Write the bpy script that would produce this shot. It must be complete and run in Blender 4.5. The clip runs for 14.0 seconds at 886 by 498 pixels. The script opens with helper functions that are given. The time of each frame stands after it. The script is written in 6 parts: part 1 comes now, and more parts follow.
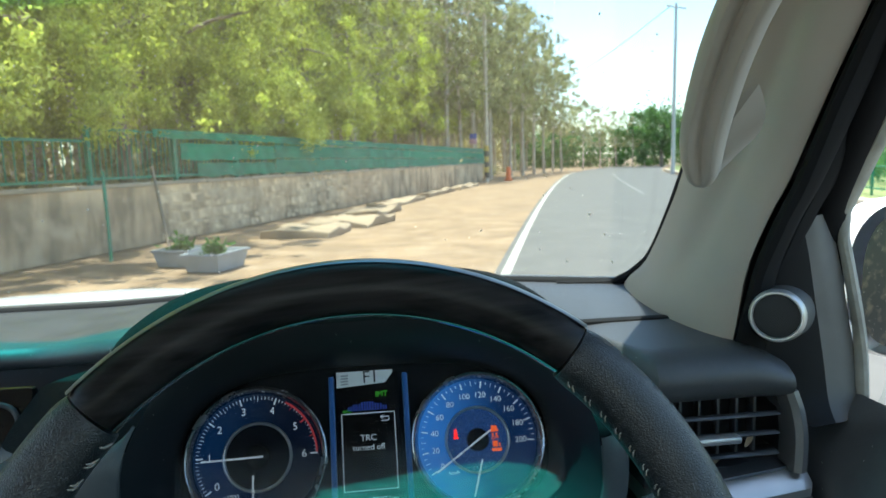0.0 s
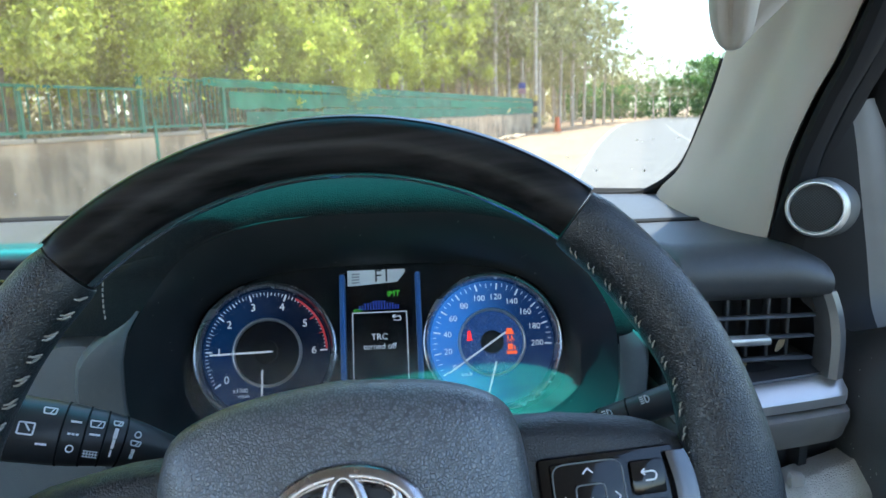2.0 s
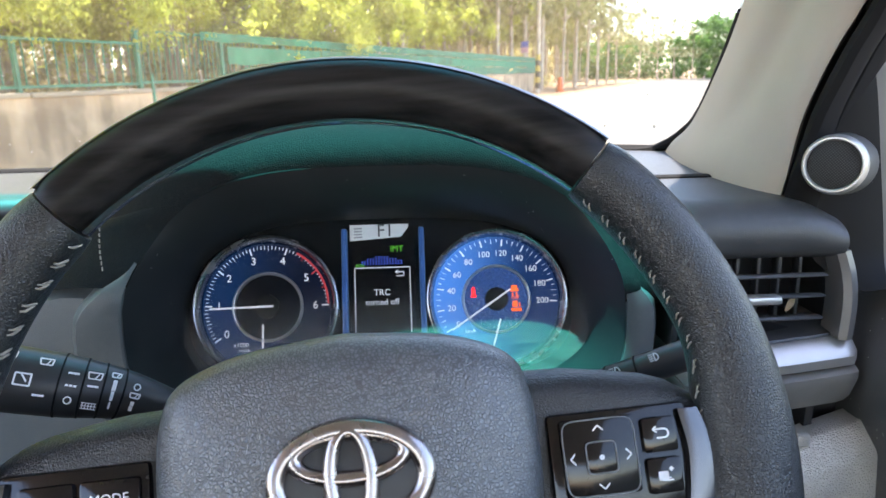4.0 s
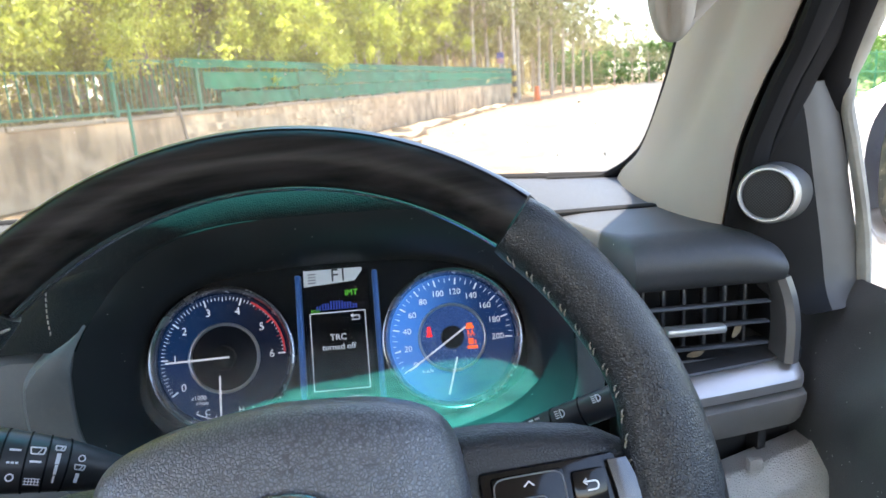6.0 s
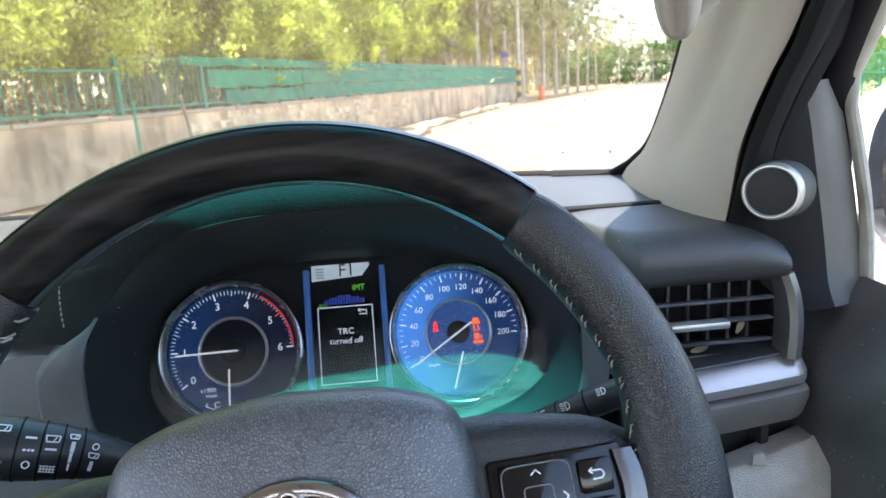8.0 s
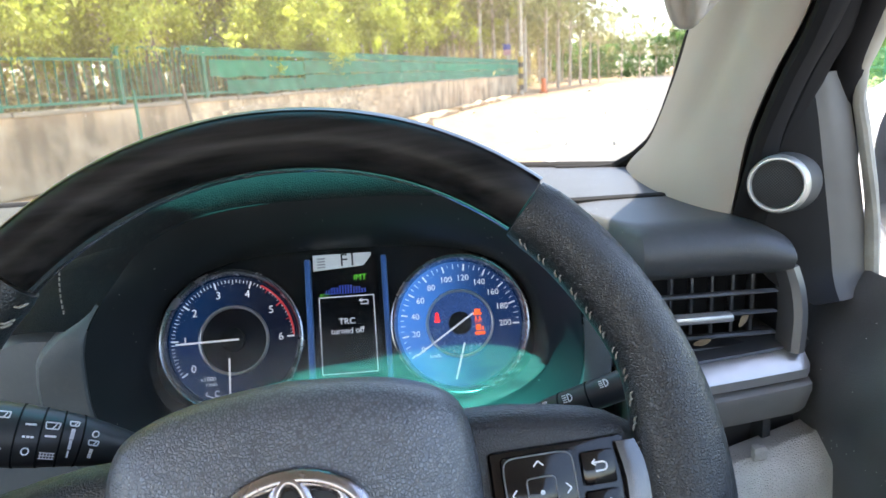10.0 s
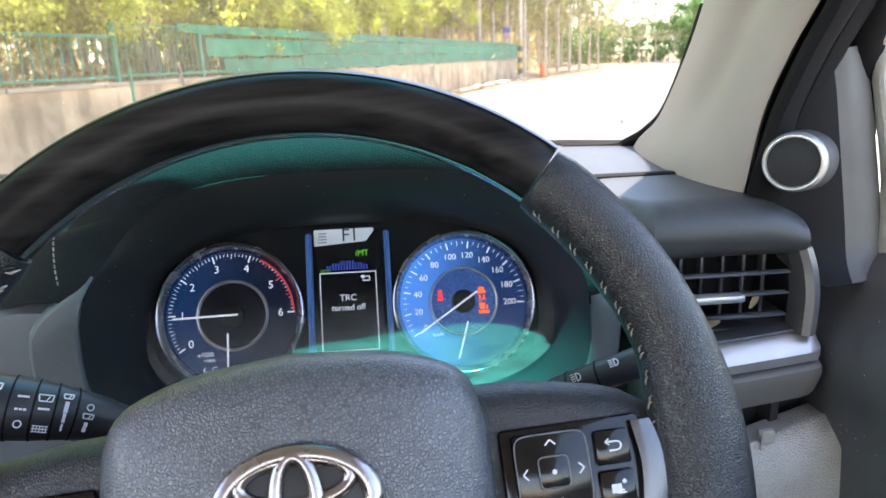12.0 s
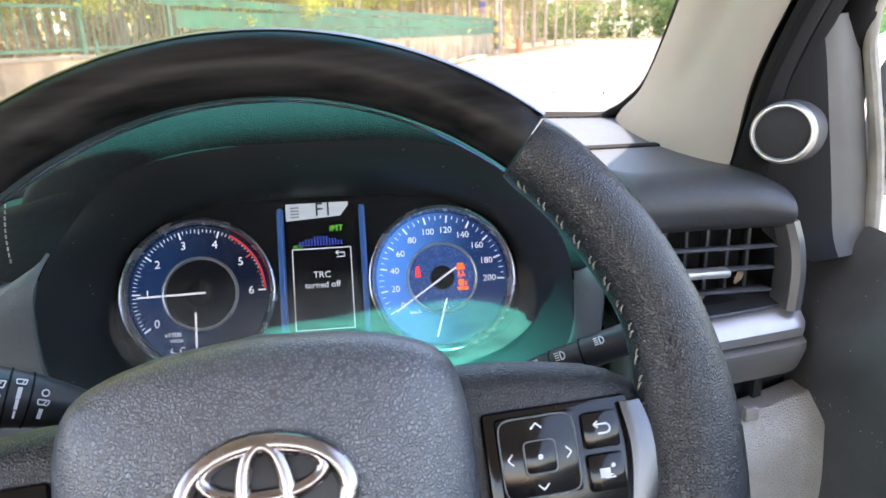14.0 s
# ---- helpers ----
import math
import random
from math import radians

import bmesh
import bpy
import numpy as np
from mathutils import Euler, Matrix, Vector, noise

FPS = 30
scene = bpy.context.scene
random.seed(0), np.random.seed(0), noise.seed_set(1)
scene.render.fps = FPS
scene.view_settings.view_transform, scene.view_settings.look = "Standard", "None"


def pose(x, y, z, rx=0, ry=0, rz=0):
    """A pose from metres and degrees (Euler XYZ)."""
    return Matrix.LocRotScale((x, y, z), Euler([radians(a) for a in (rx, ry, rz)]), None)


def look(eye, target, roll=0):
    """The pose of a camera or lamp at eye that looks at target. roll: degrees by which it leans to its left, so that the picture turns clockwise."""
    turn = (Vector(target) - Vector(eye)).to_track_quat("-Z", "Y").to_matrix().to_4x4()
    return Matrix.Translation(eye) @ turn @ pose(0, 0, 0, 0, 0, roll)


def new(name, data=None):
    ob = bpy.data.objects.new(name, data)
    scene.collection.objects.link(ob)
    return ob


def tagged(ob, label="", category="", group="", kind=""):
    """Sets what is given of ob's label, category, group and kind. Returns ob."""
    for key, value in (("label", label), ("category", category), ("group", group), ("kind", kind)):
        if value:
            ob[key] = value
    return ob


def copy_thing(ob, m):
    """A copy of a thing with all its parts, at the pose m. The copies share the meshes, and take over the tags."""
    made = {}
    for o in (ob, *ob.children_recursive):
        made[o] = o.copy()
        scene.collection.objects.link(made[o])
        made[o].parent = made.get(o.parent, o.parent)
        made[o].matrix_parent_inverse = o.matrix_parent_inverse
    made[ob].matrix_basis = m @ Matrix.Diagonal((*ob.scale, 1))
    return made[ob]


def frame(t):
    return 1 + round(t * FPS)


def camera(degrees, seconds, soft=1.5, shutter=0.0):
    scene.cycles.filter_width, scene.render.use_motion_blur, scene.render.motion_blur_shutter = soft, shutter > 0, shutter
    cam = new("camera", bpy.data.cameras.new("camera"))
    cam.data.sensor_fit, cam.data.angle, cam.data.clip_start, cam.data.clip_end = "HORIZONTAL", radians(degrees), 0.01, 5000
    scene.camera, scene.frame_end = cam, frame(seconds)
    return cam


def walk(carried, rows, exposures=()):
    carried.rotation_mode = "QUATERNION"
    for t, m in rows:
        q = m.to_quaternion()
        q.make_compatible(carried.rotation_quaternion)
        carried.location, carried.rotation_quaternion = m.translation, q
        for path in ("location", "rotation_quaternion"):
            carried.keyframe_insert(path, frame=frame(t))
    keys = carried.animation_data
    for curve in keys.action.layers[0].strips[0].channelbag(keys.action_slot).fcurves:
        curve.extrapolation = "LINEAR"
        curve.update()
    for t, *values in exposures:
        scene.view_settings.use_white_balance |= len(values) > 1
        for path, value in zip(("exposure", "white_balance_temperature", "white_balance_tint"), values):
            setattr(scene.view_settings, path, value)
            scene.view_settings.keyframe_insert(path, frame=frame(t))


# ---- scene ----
cam = camera(65.4, 14.0)
cam.data.dof.use_dof, cam.data.dof.focus_distance, cam.data.dof.aperture_fstop = True, 0.35, 22.0
PATH = [
    (0, (-0.002, -0.205, 1.496), (0.242, 1.764, 1.244), -1.7),
    (0.5, (-0.002, -0.21, 1.492), (0.218, 1.757, 1.2), -2.3),
    (1, (0.003, -0.213, 1.486), (0.153, 1.754, 1.155), -2.8),
    (1.5, (0.023, -0.212, 1.465), (0.128, 1.754, 1.109), -2.3),
    (2, (0.023, -0.19, 1.449), (0.127, 1.77, 1.064), -1.7),
    (2.5, (0.023, -0.186, 1.447), (0.147, 1.765, 1.025), -1.1),
    (3, (0.018, -0.183, 1.443), (0.146, 1.76, 0.986), -0.6),
    (3.2, (0.018, -0.182, 1.442), (0.137, 1.758, 0.974), -0.5),
    (5.3, (0.034, -0.179, 1.454), (0.135, 1.753, 0.947), -2.6),
    (5.5, (0.038, -0.183, 1.458), (0.149, 1.752, 0.968), -3.0),
    (6, (0.046, -0.181, 1.463), (0.189, 1.76, 1.001), -3.7),
    (6.5, (0.046, -0.176, 1.461), (0.211, 1.765, 1.009), -3.7),
    (7, (0.044, -0.18, 1.461), (0.213, 1.761, 1.009), -3.6),
    (7.5, (0.041, -0.182, 1.46), (0.197, 1.758, 0.999), -3.5),
    (8, (0.043, -0.187, 1.462), (0.176, 1.754, 0.998), -3.5),
    (10.3, (0.041, -0.183, 1.459), (0.172, 1.751, 0.965), -2.8),
    (10.5, (0.038, -0.175, 1.454), (0.172, 1.757, 0.953), -2.6),
    (11, (0.039, -0.173, 1.454), (0.178, 1.753, 0.934), -2.4),
    (11.5, (0.038, -0.178, 1.455), (0.177, 1.747, 0.932), -2.2),
    (12, (0.036, -0.174, 1.452), (0.175, 1.75, 0.921), -2.1),
    (12.5, (0.036, -0.172, 1.451), (0.182, 1.746, 0.904), -2.4),
    (13, (0.047, -0.158, 1.456), (0.223, 1.751, 0.888), -2.6),
    (13.5, (0.039, -0.158, 1.449), (0.232, 1.744, 0.861), -2.4),
    (14, (0.036, -0.157, 1.446), (0.24, 1.74, 0.848), -1.7),
]
walk(cam, [(t, look(e, g, r)) for t, e, g, r in PATH],
     exposures=[(0, 1.9, 6250, 0), (0.5, 1.95, 5850, -3), (1.0, 2.08, 5650, -2), (1.5, 2.38, 5450, 1), (2.0, 2.6, 6000, 8), (2.5, 2.83, 6450, 14), (3.0, 2.95, 6850, 19), (5.5, 3.1, 7100, 20), (6.5, 2.93, 6700, 17), (8.0, 2.93, 6800, 17), (10.5, 3.03, 6950, 18), (12.0, 3.15, 7100, 21), (14.0, 3.35, 7450, 24)])

# ---- world and sun ----
SUN_EL, SUN_AZ = radians(83.5), radians(-38)   # azimuth from straight ahead towards the right
world = bpy.data.worlds.new("sky")
scene.world = world
world.use_nodes = True
wn = world.node_tree
sky = wn.nodes.new("ShaderNodeTexSky")
sky.sky_type, sky.sun_disc = "NISHITA", False
sky.sun_elevation, sky.sun_rotation = SUN_EL, SUN_AZ
sky.air_density, sky.dust_density, sky.ozone_density = 1.0, 0.8, 1.0
wn.links.new(sky.outputs[0], wn.nodes["Background"].inputs[0])
wn.nodes["Background"].inputs[1].default_value = 0.13
sun = new("sun", bpy.data.lights.new("sun", "SUN"))
sun.data.energy, sun.data.angle, sun.data.color = 3.5, radians(0.53), (1.0, 0.95, 0.87)
sun_dir = Vector((math.cos(SUN_EL) * math.sin(SUN_AZ), math.cos(SUN_EL) * math.cos(SUN_AZ), math.sin(SUN_EL)))
sun.matrix_world = look(sun_dir * 50, (0, 0, 0))


# ---- materials ----
def mat(name, col, rough=0.5, metal=0.0, var=0.15, scale=8.0, bump=0.0, bscale=200.0, kind="noise", emit=None, power=1.0, spec=0.5, coat=0.0, dirt=0.0, coord="Object", groove=0.0):
    m = bpy.data.materials.new(name)
    m.use_nodes = True
    nt = m.node_tree
    n, l = nt.nodes, nt.links
    b = n["Principled BSDF"]
    b.inputs["Roughness"].default_value, b.inputs["Metallic"].default_value = rough, metal
    b.inputs["Specular IOR Level"].default_value, b.inputs["Coat Weight"].default_value = spec, coat
    tc = n.new("ShaderNodeTexCoord")
    t1 = n.new("ShaderNodeTexNoise")
    t1.inputs["Scale"].default_value, t1.inputs["Detail"].default_value = scale, 6
    l.new(tc.outputs[coord], t1.inputs["Vector"])
    r = n.new("ShaderNodeValToRGB")
    r.color_ramp.elements[0].position, r.color_ramp.elements[1].position = 0.3, 0.72
    r.color_ramp.elements[0].color = (*[c * (1 - var) for c in col], 1)
    r.color_ramp.elements[1].color = (*[min(1, c * (1 + var)) for c in col], 1)
    l.new(t1.outputs["Fac"], r.inputs["Fac"])
    out = r.outputs["Color"]
    if dirt:
        t3 = n.new("ShaderNodeTexNoise")
        t3.inputs["Scale"].default_value, t3.inputs["Detail"].default_value = scale * 9, 8
        l.new(tc.outputs[coord], t3.inputs["Vector"])
        r3 = n.new("ShaderNodeValToRGB")
        r3.color_ramp.elements[0].position, r3.color_ramp.elements[1].position = 0.52, 0.75
        r3.color_ramp.elements[0].color, r3.color_ramp.elements[1].color = (0, 0, 0, 1), (dirt, dirt, dirt, 1)
        l.new(t3.outputs["Fac"], r3.inputs["Fac"])
        mx = n.new("ShaderNodeMix")
        mx.data_type = "RGBA"
        l.new(r3.outputs["Color"], mx.inputs["Factor"])
        l.new(out, mx.inputs["A"])
        mx.inputs["B"].default_value = (0.32, 0.28, 0.22, 1)
        out = mx.outputs["Result"]
    l.new(out, b.inputs["Base Color"])
    rr = n.new("ShaderNodeMapRange")
    rr.inputs["To Min"].default_value, rr.inputs["To Max"].default_value = max(0.02, rough - 0.07), min(1, rough + 0.07)
    l.new(t1.outputs["Fac"], rr.inputs["Value"])
    l.new(rr.outputs["Result"], b.inputs["Roughness"])
    if bump:
        if kind == "leather":
            t2 = n.new("ShaderNodeTexVoronoi")
            t2.feature = "DISTANCE_TO_EDGE"
            t2.inputs["Scale"].default_value = bscale
            wob = n.new("ShaderNodeTexNoise")
            wob.inputs["Scale"].default_value = bscale * 0.6
            l.new(tc.outputs[coord], wob.inputs["Vector"])
            ad = n.new("ShaderNodeVectorMath")
            ad.operation = "MULTIPLY_ADD"
            ad.inputs[1].default_value = (0.5 / bscale,) * 3
            l.new(wob.outputs["Color"], ad.inputs[0])
            l.new(tc.outputs[coord], ad.inputs[2])
            l.new(ad.outputs[0], t2.inputs["Vector"])
            mr = n.new("ShaderNodeMapRange")
            mr.inputs["From Min"].default_value, mr.inputs["From Max"].default_value = 0.0, 0.30
            mr.interpolation_type = "SMOOTHSTEP"
            l.new(t2.outputs["Distance"], mr.inputs["Value"])
            h = mr.outputs["Result"]
            # creases of the grain also darken the base colour, besides the bump
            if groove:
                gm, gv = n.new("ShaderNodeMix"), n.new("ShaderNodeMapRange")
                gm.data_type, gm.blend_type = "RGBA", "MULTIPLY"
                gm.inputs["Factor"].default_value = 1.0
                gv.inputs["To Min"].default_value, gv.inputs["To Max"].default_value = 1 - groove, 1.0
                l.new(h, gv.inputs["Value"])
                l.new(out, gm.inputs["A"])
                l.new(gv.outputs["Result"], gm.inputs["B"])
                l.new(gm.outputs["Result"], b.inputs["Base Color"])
        else:
            t2 = n.new("ShaderNodeTexNoise")
            t2.inputs["Scale"].default_value, t2.inputs["Detail"].default_value = bscale, 5
            l.new(tc.outputs[coord], t2.inputs["Vector"])
            h = t2.outputs["Fac"]
        bp = n.new("ShaderNodeBump")
        bp.inputs["Strength"].default_value = bump
        bp.inputs["Distance"].default_value = (0.4 if kind == "leather" else 0.35) / bscale
        l.new(h, bp.inputs["Height"])
        l.new(bp.outputs["Normal"], b.inputs["Normal"])
    if emit:
        b.inputs["Emission Color"].default_value = (*emit, 1)
        b.inputs["Emission Strength"].default_value = power
    return m


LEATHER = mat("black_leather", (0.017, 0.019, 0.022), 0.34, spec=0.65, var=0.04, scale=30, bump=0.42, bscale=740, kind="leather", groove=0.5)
# base paler than the grips' leather, to hold the sheen seen on the hub
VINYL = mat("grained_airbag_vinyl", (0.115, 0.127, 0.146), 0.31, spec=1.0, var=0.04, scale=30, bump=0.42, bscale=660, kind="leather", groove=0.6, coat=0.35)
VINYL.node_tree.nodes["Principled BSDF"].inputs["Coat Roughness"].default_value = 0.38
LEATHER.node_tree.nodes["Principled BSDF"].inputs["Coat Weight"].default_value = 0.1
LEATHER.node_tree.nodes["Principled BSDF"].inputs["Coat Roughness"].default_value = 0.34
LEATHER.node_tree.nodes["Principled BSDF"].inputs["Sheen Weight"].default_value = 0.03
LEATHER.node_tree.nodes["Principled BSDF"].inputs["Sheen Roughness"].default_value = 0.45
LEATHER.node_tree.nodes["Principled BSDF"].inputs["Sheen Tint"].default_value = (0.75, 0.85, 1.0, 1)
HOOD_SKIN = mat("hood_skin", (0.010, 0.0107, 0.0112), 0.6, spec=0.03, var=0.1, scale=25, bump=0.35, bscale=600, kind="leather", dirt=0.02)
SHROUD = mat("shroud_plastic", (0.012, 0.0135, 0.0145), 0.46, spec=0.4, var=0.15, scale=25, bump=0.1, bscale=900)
DASH = mat("dash_plastic", (0.052, 0.054, 0.059), 0.44, spec=0.55, var=0.15, scale=25, bump=0.22, bscale=800, kind="leather", dirt=0.04)
DASH_GREY = mat("grey_dash_plastic", (0.085, 0.096, 0.096), 0.48, var=0.12, scale=25, bump=0.18, bscale=800, kind="leather", dirt=0.05)
DOOR = mat("black_door_plastic", (0.082, 0.081, 0.078), 0.42, spec=0.6, var=0.2, scale=25, bump=0.18, bscale=700, kind="leather", dirt=0.03)
CARPET = mat("dark_carpet", (0.06, 0.058, 0.055), 0.95, var=0.2, scale=30, bump=0.4, bscale=400)
SMOOTH = mat("smooth_black_plastic", (0.03, 0.031, 0.033), 0.42, var=0.15, scale=30, bump=0.08, bscale=900)
# grey that paints the highlight on the button bevels
BEVEL_SHINE = mat("bevel_shine", (0.16, 0.165, 0.17), 0.4, var=0.3, scale=200)
GLOSS = mat("gloss_black", (0.008, 0.008, 0.009), 0.12, var=0.2, scale=30, dirt=0.03)
WOOD = mat("dark_wood_veneer", (0.016, 0.0145, 0.0145), 0.42, var=0.95, scale=12, spec=0.22)
grain = WOOD.node_tree.nodes.new("ShaderNodeMapping")
grain.inputs["Scale"].default_value = (1.0, 14.0, 14.0)
for node in WOOD.node_tree.nodes:
    if node.bl_idname == "ShaderNodeTexNoise":
        WOOD.node_tree.links.new(WOOD.node_tree.nodes["Texture Coordinate"].outputs["Object"], grain.inputs["Vector"])
        WOOD.node_tree.links.new(grain.outputs["Vector"], node.inputs["Vector"])
# bluish base puts the sky's sheen into the satin edge's colour
RIM_SHEEN = mat("rim_edge_sheen", (0.10, 0.105, 0.12), 0.30, spec=1.0, var=0.1, scale=30)
RIM_BACK = mat("glossy_rim_back", (0.20, 0.205, 0.21), 0.16, 0.8, var=0.1, scale=30, spec=1.0, coat=1.0)
SILVER = mat("satin_silver", (0.54, 0.53, 0.51), 0.36, 0.65, var=0.06, scale=40, bump=0.05, bscale=900)
SILVER_TEX = mat("grained_silver_plastic", (0.60, 0.585, 0.54), 0.40, 0.3, var=0.14, scale=30, bump=0.7, bscale=520, kind="leather")
CHROME = mat("chrome", (0.42, 0.385, 0.385), 0.27, 1.0, var=0.04, scale=60)
DIAL_RING = mat("dial_ring_metal", (0.40, 0.40, 0.41), 0.26, 1.0, var=0.06, scale=60)
DARK_CHROME = mat("dark_chrome", (0.13, 0.13, 0.137), 0.24, 1.0, var=0.05, scale=60)
PILLAR = mat("grey_pillar_trim", (0.40, 0.35, 0.295), 0.6, var=0.05, scale=14, bump=0.12, bscale=900)
GRIP = mat("grey_grip_plastic", (0.41, 0.37, 0.32), 0.42, var=0.05, scale=14, bump=0.08, bscale=900)
RUBBER = mat("black_rubber", (0.007, 0.007, 0.008), 0.75, spec=0.2, var=0.2, scale=50, bump=0.1, bscale=500)
HEADLINER = mat("headliner_cloth", (0.62, 0.6, 0.55), 0.9, var=0.06, scale=60, bump=0.2, bscale=900)
# one sail plastic in two tones: its window-lit side here, its shaded face below
SAIL_LIT = mat("sail_plastic_lit", (0.125, 0.121, 0.113), 0.5, var=0.18, scale=20, bump=0.08, bscale=900)
POD = mat("dark_pod_plastic", (0.085, 0.085, 0.084), 0.45, var=0.12, scale=20, bump=0.08, bscale=900)
SAIL_SHADED = mat("sail_plastic_shaded", (0.014, 0.014, 0.015), 0.5, spec=0.12, var=0.12, scale=20, bump=0.08, bscale=900)
MESHM = mat("speaker_cloth", (0.012, 0.012, 0.013), 0.7, var=0.3, scale=300)
THREAD = mat("grey_thread", (0.27, 0.25, 0.22), 0.8, var=0.15, scale=200)
MARK = mat("white_print", (0.75, 0.76, 0.78), 0.6, var=0.03)
LIT = mat("lit_white", (0.6, 0.6, 0.62), 0.5, var=0.02, emit=(0.76, 0.85, 0.97), power=0.072)
LITRED = mat("lit_red", (0.5, 0.02, 0.02), 0.5, var=0.02, emit=(1.0, 0.02, 0.02), power=0.28)
REDMARK = mat("red_print", (0.4, 0.03, 0.03), 0.5, var=0.02, emit=(0.7, 0.03, 0.04), power=0.06)
LITORANGE = mat("lit_orange", (0.6, 0.1, 0.02), 0.5, var=0.02, emit=(1.0, 0.12, 0.02), power=0.17)
LITGREEN = mat("lit_green", (0.05, 0.4, 0.02), 0.5, var=0.02, emit=(0.12, 0.75, 0.05), power=0.08)
LITBLUE = mat("lit_blue", (0.03, 0.06, 0.4), 0.5, var=0.02, emit=(0.03, 0.08, 0.6), power=0.08)
BLUEBAR = mat("blue_bar", (0.03, 0.10, 0.28), 0.3, 0.3, var=0.08, emit=(0.02, 0.09, 0.28), power=0.035)
SCREEN = mat("black_screen", (0.003, 0.003, 0.004), 0.15, spec=0.1, var=0.1)
SURROUND = mat("dial_surround", (0.005, 0.006, 0.007), 0.5, spec=0.1, var=0.2, scale=40)
STICKER = mat("white_sticker", (0.72, 0.72, 0.70), 0.5, var=0.05, scale=90)
INK = mat("black_ink", (0.01, 0.01, 0.01), 0.6, var=0.1)
CARPAINT = mat("white_car_paint", (0.82, 0.82, 0.82), 0.25, var=0.02, coat=0.6)
MIRROR = mat("mirror_glass", (0.07, 0.075, 0.082), 0.3, 1.0, var=0.2, dirt=0.5, scale=9)


def speckle(m, scale, amount):
    """Scatters small pale dust specks over a material's colour."""
    nt = m.node_tree
    n, l = nt.nodes, nt.links
    b = n["Principled BSDF"]
    src = b.inputs["Base Color"].links[0].from_socket
    tc, vo, sep, near, pick, both, mx = n.new("ShaderNodeTexCoord"), n.new("ShaderNodeTexVoronoi"), n.new("ShaderNodeSeparateColor"), n.new("ShaderNodeMath"), n.new("ShaderNodeMath"), n.new("ShaderNodeMath"), n.new("ShaderNodeMix")
    vo.inputs["Scale"].default_value = scale
    l.new(tc.outputs["Object"], vo.inputs["Vector"])
    l.new(vo.outputs["Color"], sep.inputs[0])
    near.operation, near.inputs[1].default_value = "LESS_THAN", 0.12
    pick.operation, pick.inputs[1].default_value = "LESS_THAN", amount
    both.operation = "MULTIPLY"
    l.new(vo.outputs["Distance"], near.inputs[0])
    l.new(sep.outputs[0], pick.inputs[0])
    l.new(near.outputs[0], both.inputs[0])
    l.new(pick.outputs[0], both.inputs[1])
    mx.data_type = "RGBA"
    l.new(both.outputs[0], mx.inputs["Factor"])
    l.new(src, mx.inputs["A"])
    mx.inputs["B"].default_value = (0.6, 0.58, 0.54, 1)
    l.new(mx.outputs["Result"], b.inputs["Base Color"])


def weave(m, pitch):
    """A regular grid of dark holes in a paler woven cloth."""
    n, l = m.node_tree.nodes, m.node_tree.links
    b = n["Principled BSDF"]
    tc, vo, ramp = n.new("ShaderNodeTexCoord"), n.new("ShaderNodeTexVoronoi"), n.new("ShaderNodeValToRGB")
    vo.inputs["Scale"].default_value, vo.inputs["Randomness"].default_value = 1 / pitch, 0.0
    l.new(tc.outputs["UV"], vo.inputs["Vector"])
    ramp.color_ramp.elements[0].position, ramp.color_ramp.elements[1].position = 0.35, 0.55
    ramp.color_ramp.elements[0].color, ramp.color_ramp.elements[1].color = (0.004, 0.004, 0.004, 1), (0.05, 0.05, 0.052, 1)
    l.new(vo.outputs["Distance"], ramp.inputs["Fac"])
    l.new(ramp.outputs["Color"], b.inputs["Base Color"])


weave(MESHM, 0.0014)
speckle(DOOR, 330, 0.10)
speckle(MIRROR, 300, 0.6)
speckle(DASH, 380, 0.02)
speckle(SHROUD, 380, 0.02)


def dial_material(name, dark, bright, power):
    """A printed, back-lit gauge face that glows more towards its left side."""
    m = mat(name, dark, 0.35, var=0.1, scale=40, spec=0.1)
    nt = m.node_tree
    n, l = nt.nodes, nt.links
    tc = n.new("ShaderNodeTexCoord")
    sep = n.new("ShaderNodeSeparateXYZ")
    l.new(tc.outputs["Object"], sep.inputs[0])
    mr = n.new("ShaderNodeMapRange")
    mr.interpolation_type = "SMOOTHSTEP"
    mr.inputs["From Min"].default_value, mr.inputs["From Max"].default_value = 0.030, -0.046
    l.new(sep.outputs["X"], mr.inputs["Value"])
    r = n.new("ShaderNodeValToRGB")
    r.color_ramp.elements[0].color, r.color_ramp.elements[1].color = (*dark, 1), (*bright, 1)
    l.new(mr.outputs["Result"], r.inputs["Fac"])
    b = n["Principled BSDF"]
    l.new(r.outputs["Color"], b.inputs["Emission Color"])
    b.inputs["Emission Strength"].default_value = power
    return m


TACH_FACE = dial_material("tach_face", (0.001, 0.003, 0.012), (0.002, 0.024, 0.085), 0.14)
SPEEDO_FACE = dial_material("speedo_face", (0.003, 0.016, 0.06), (0.035, 0.17, 0.55), 0.205)


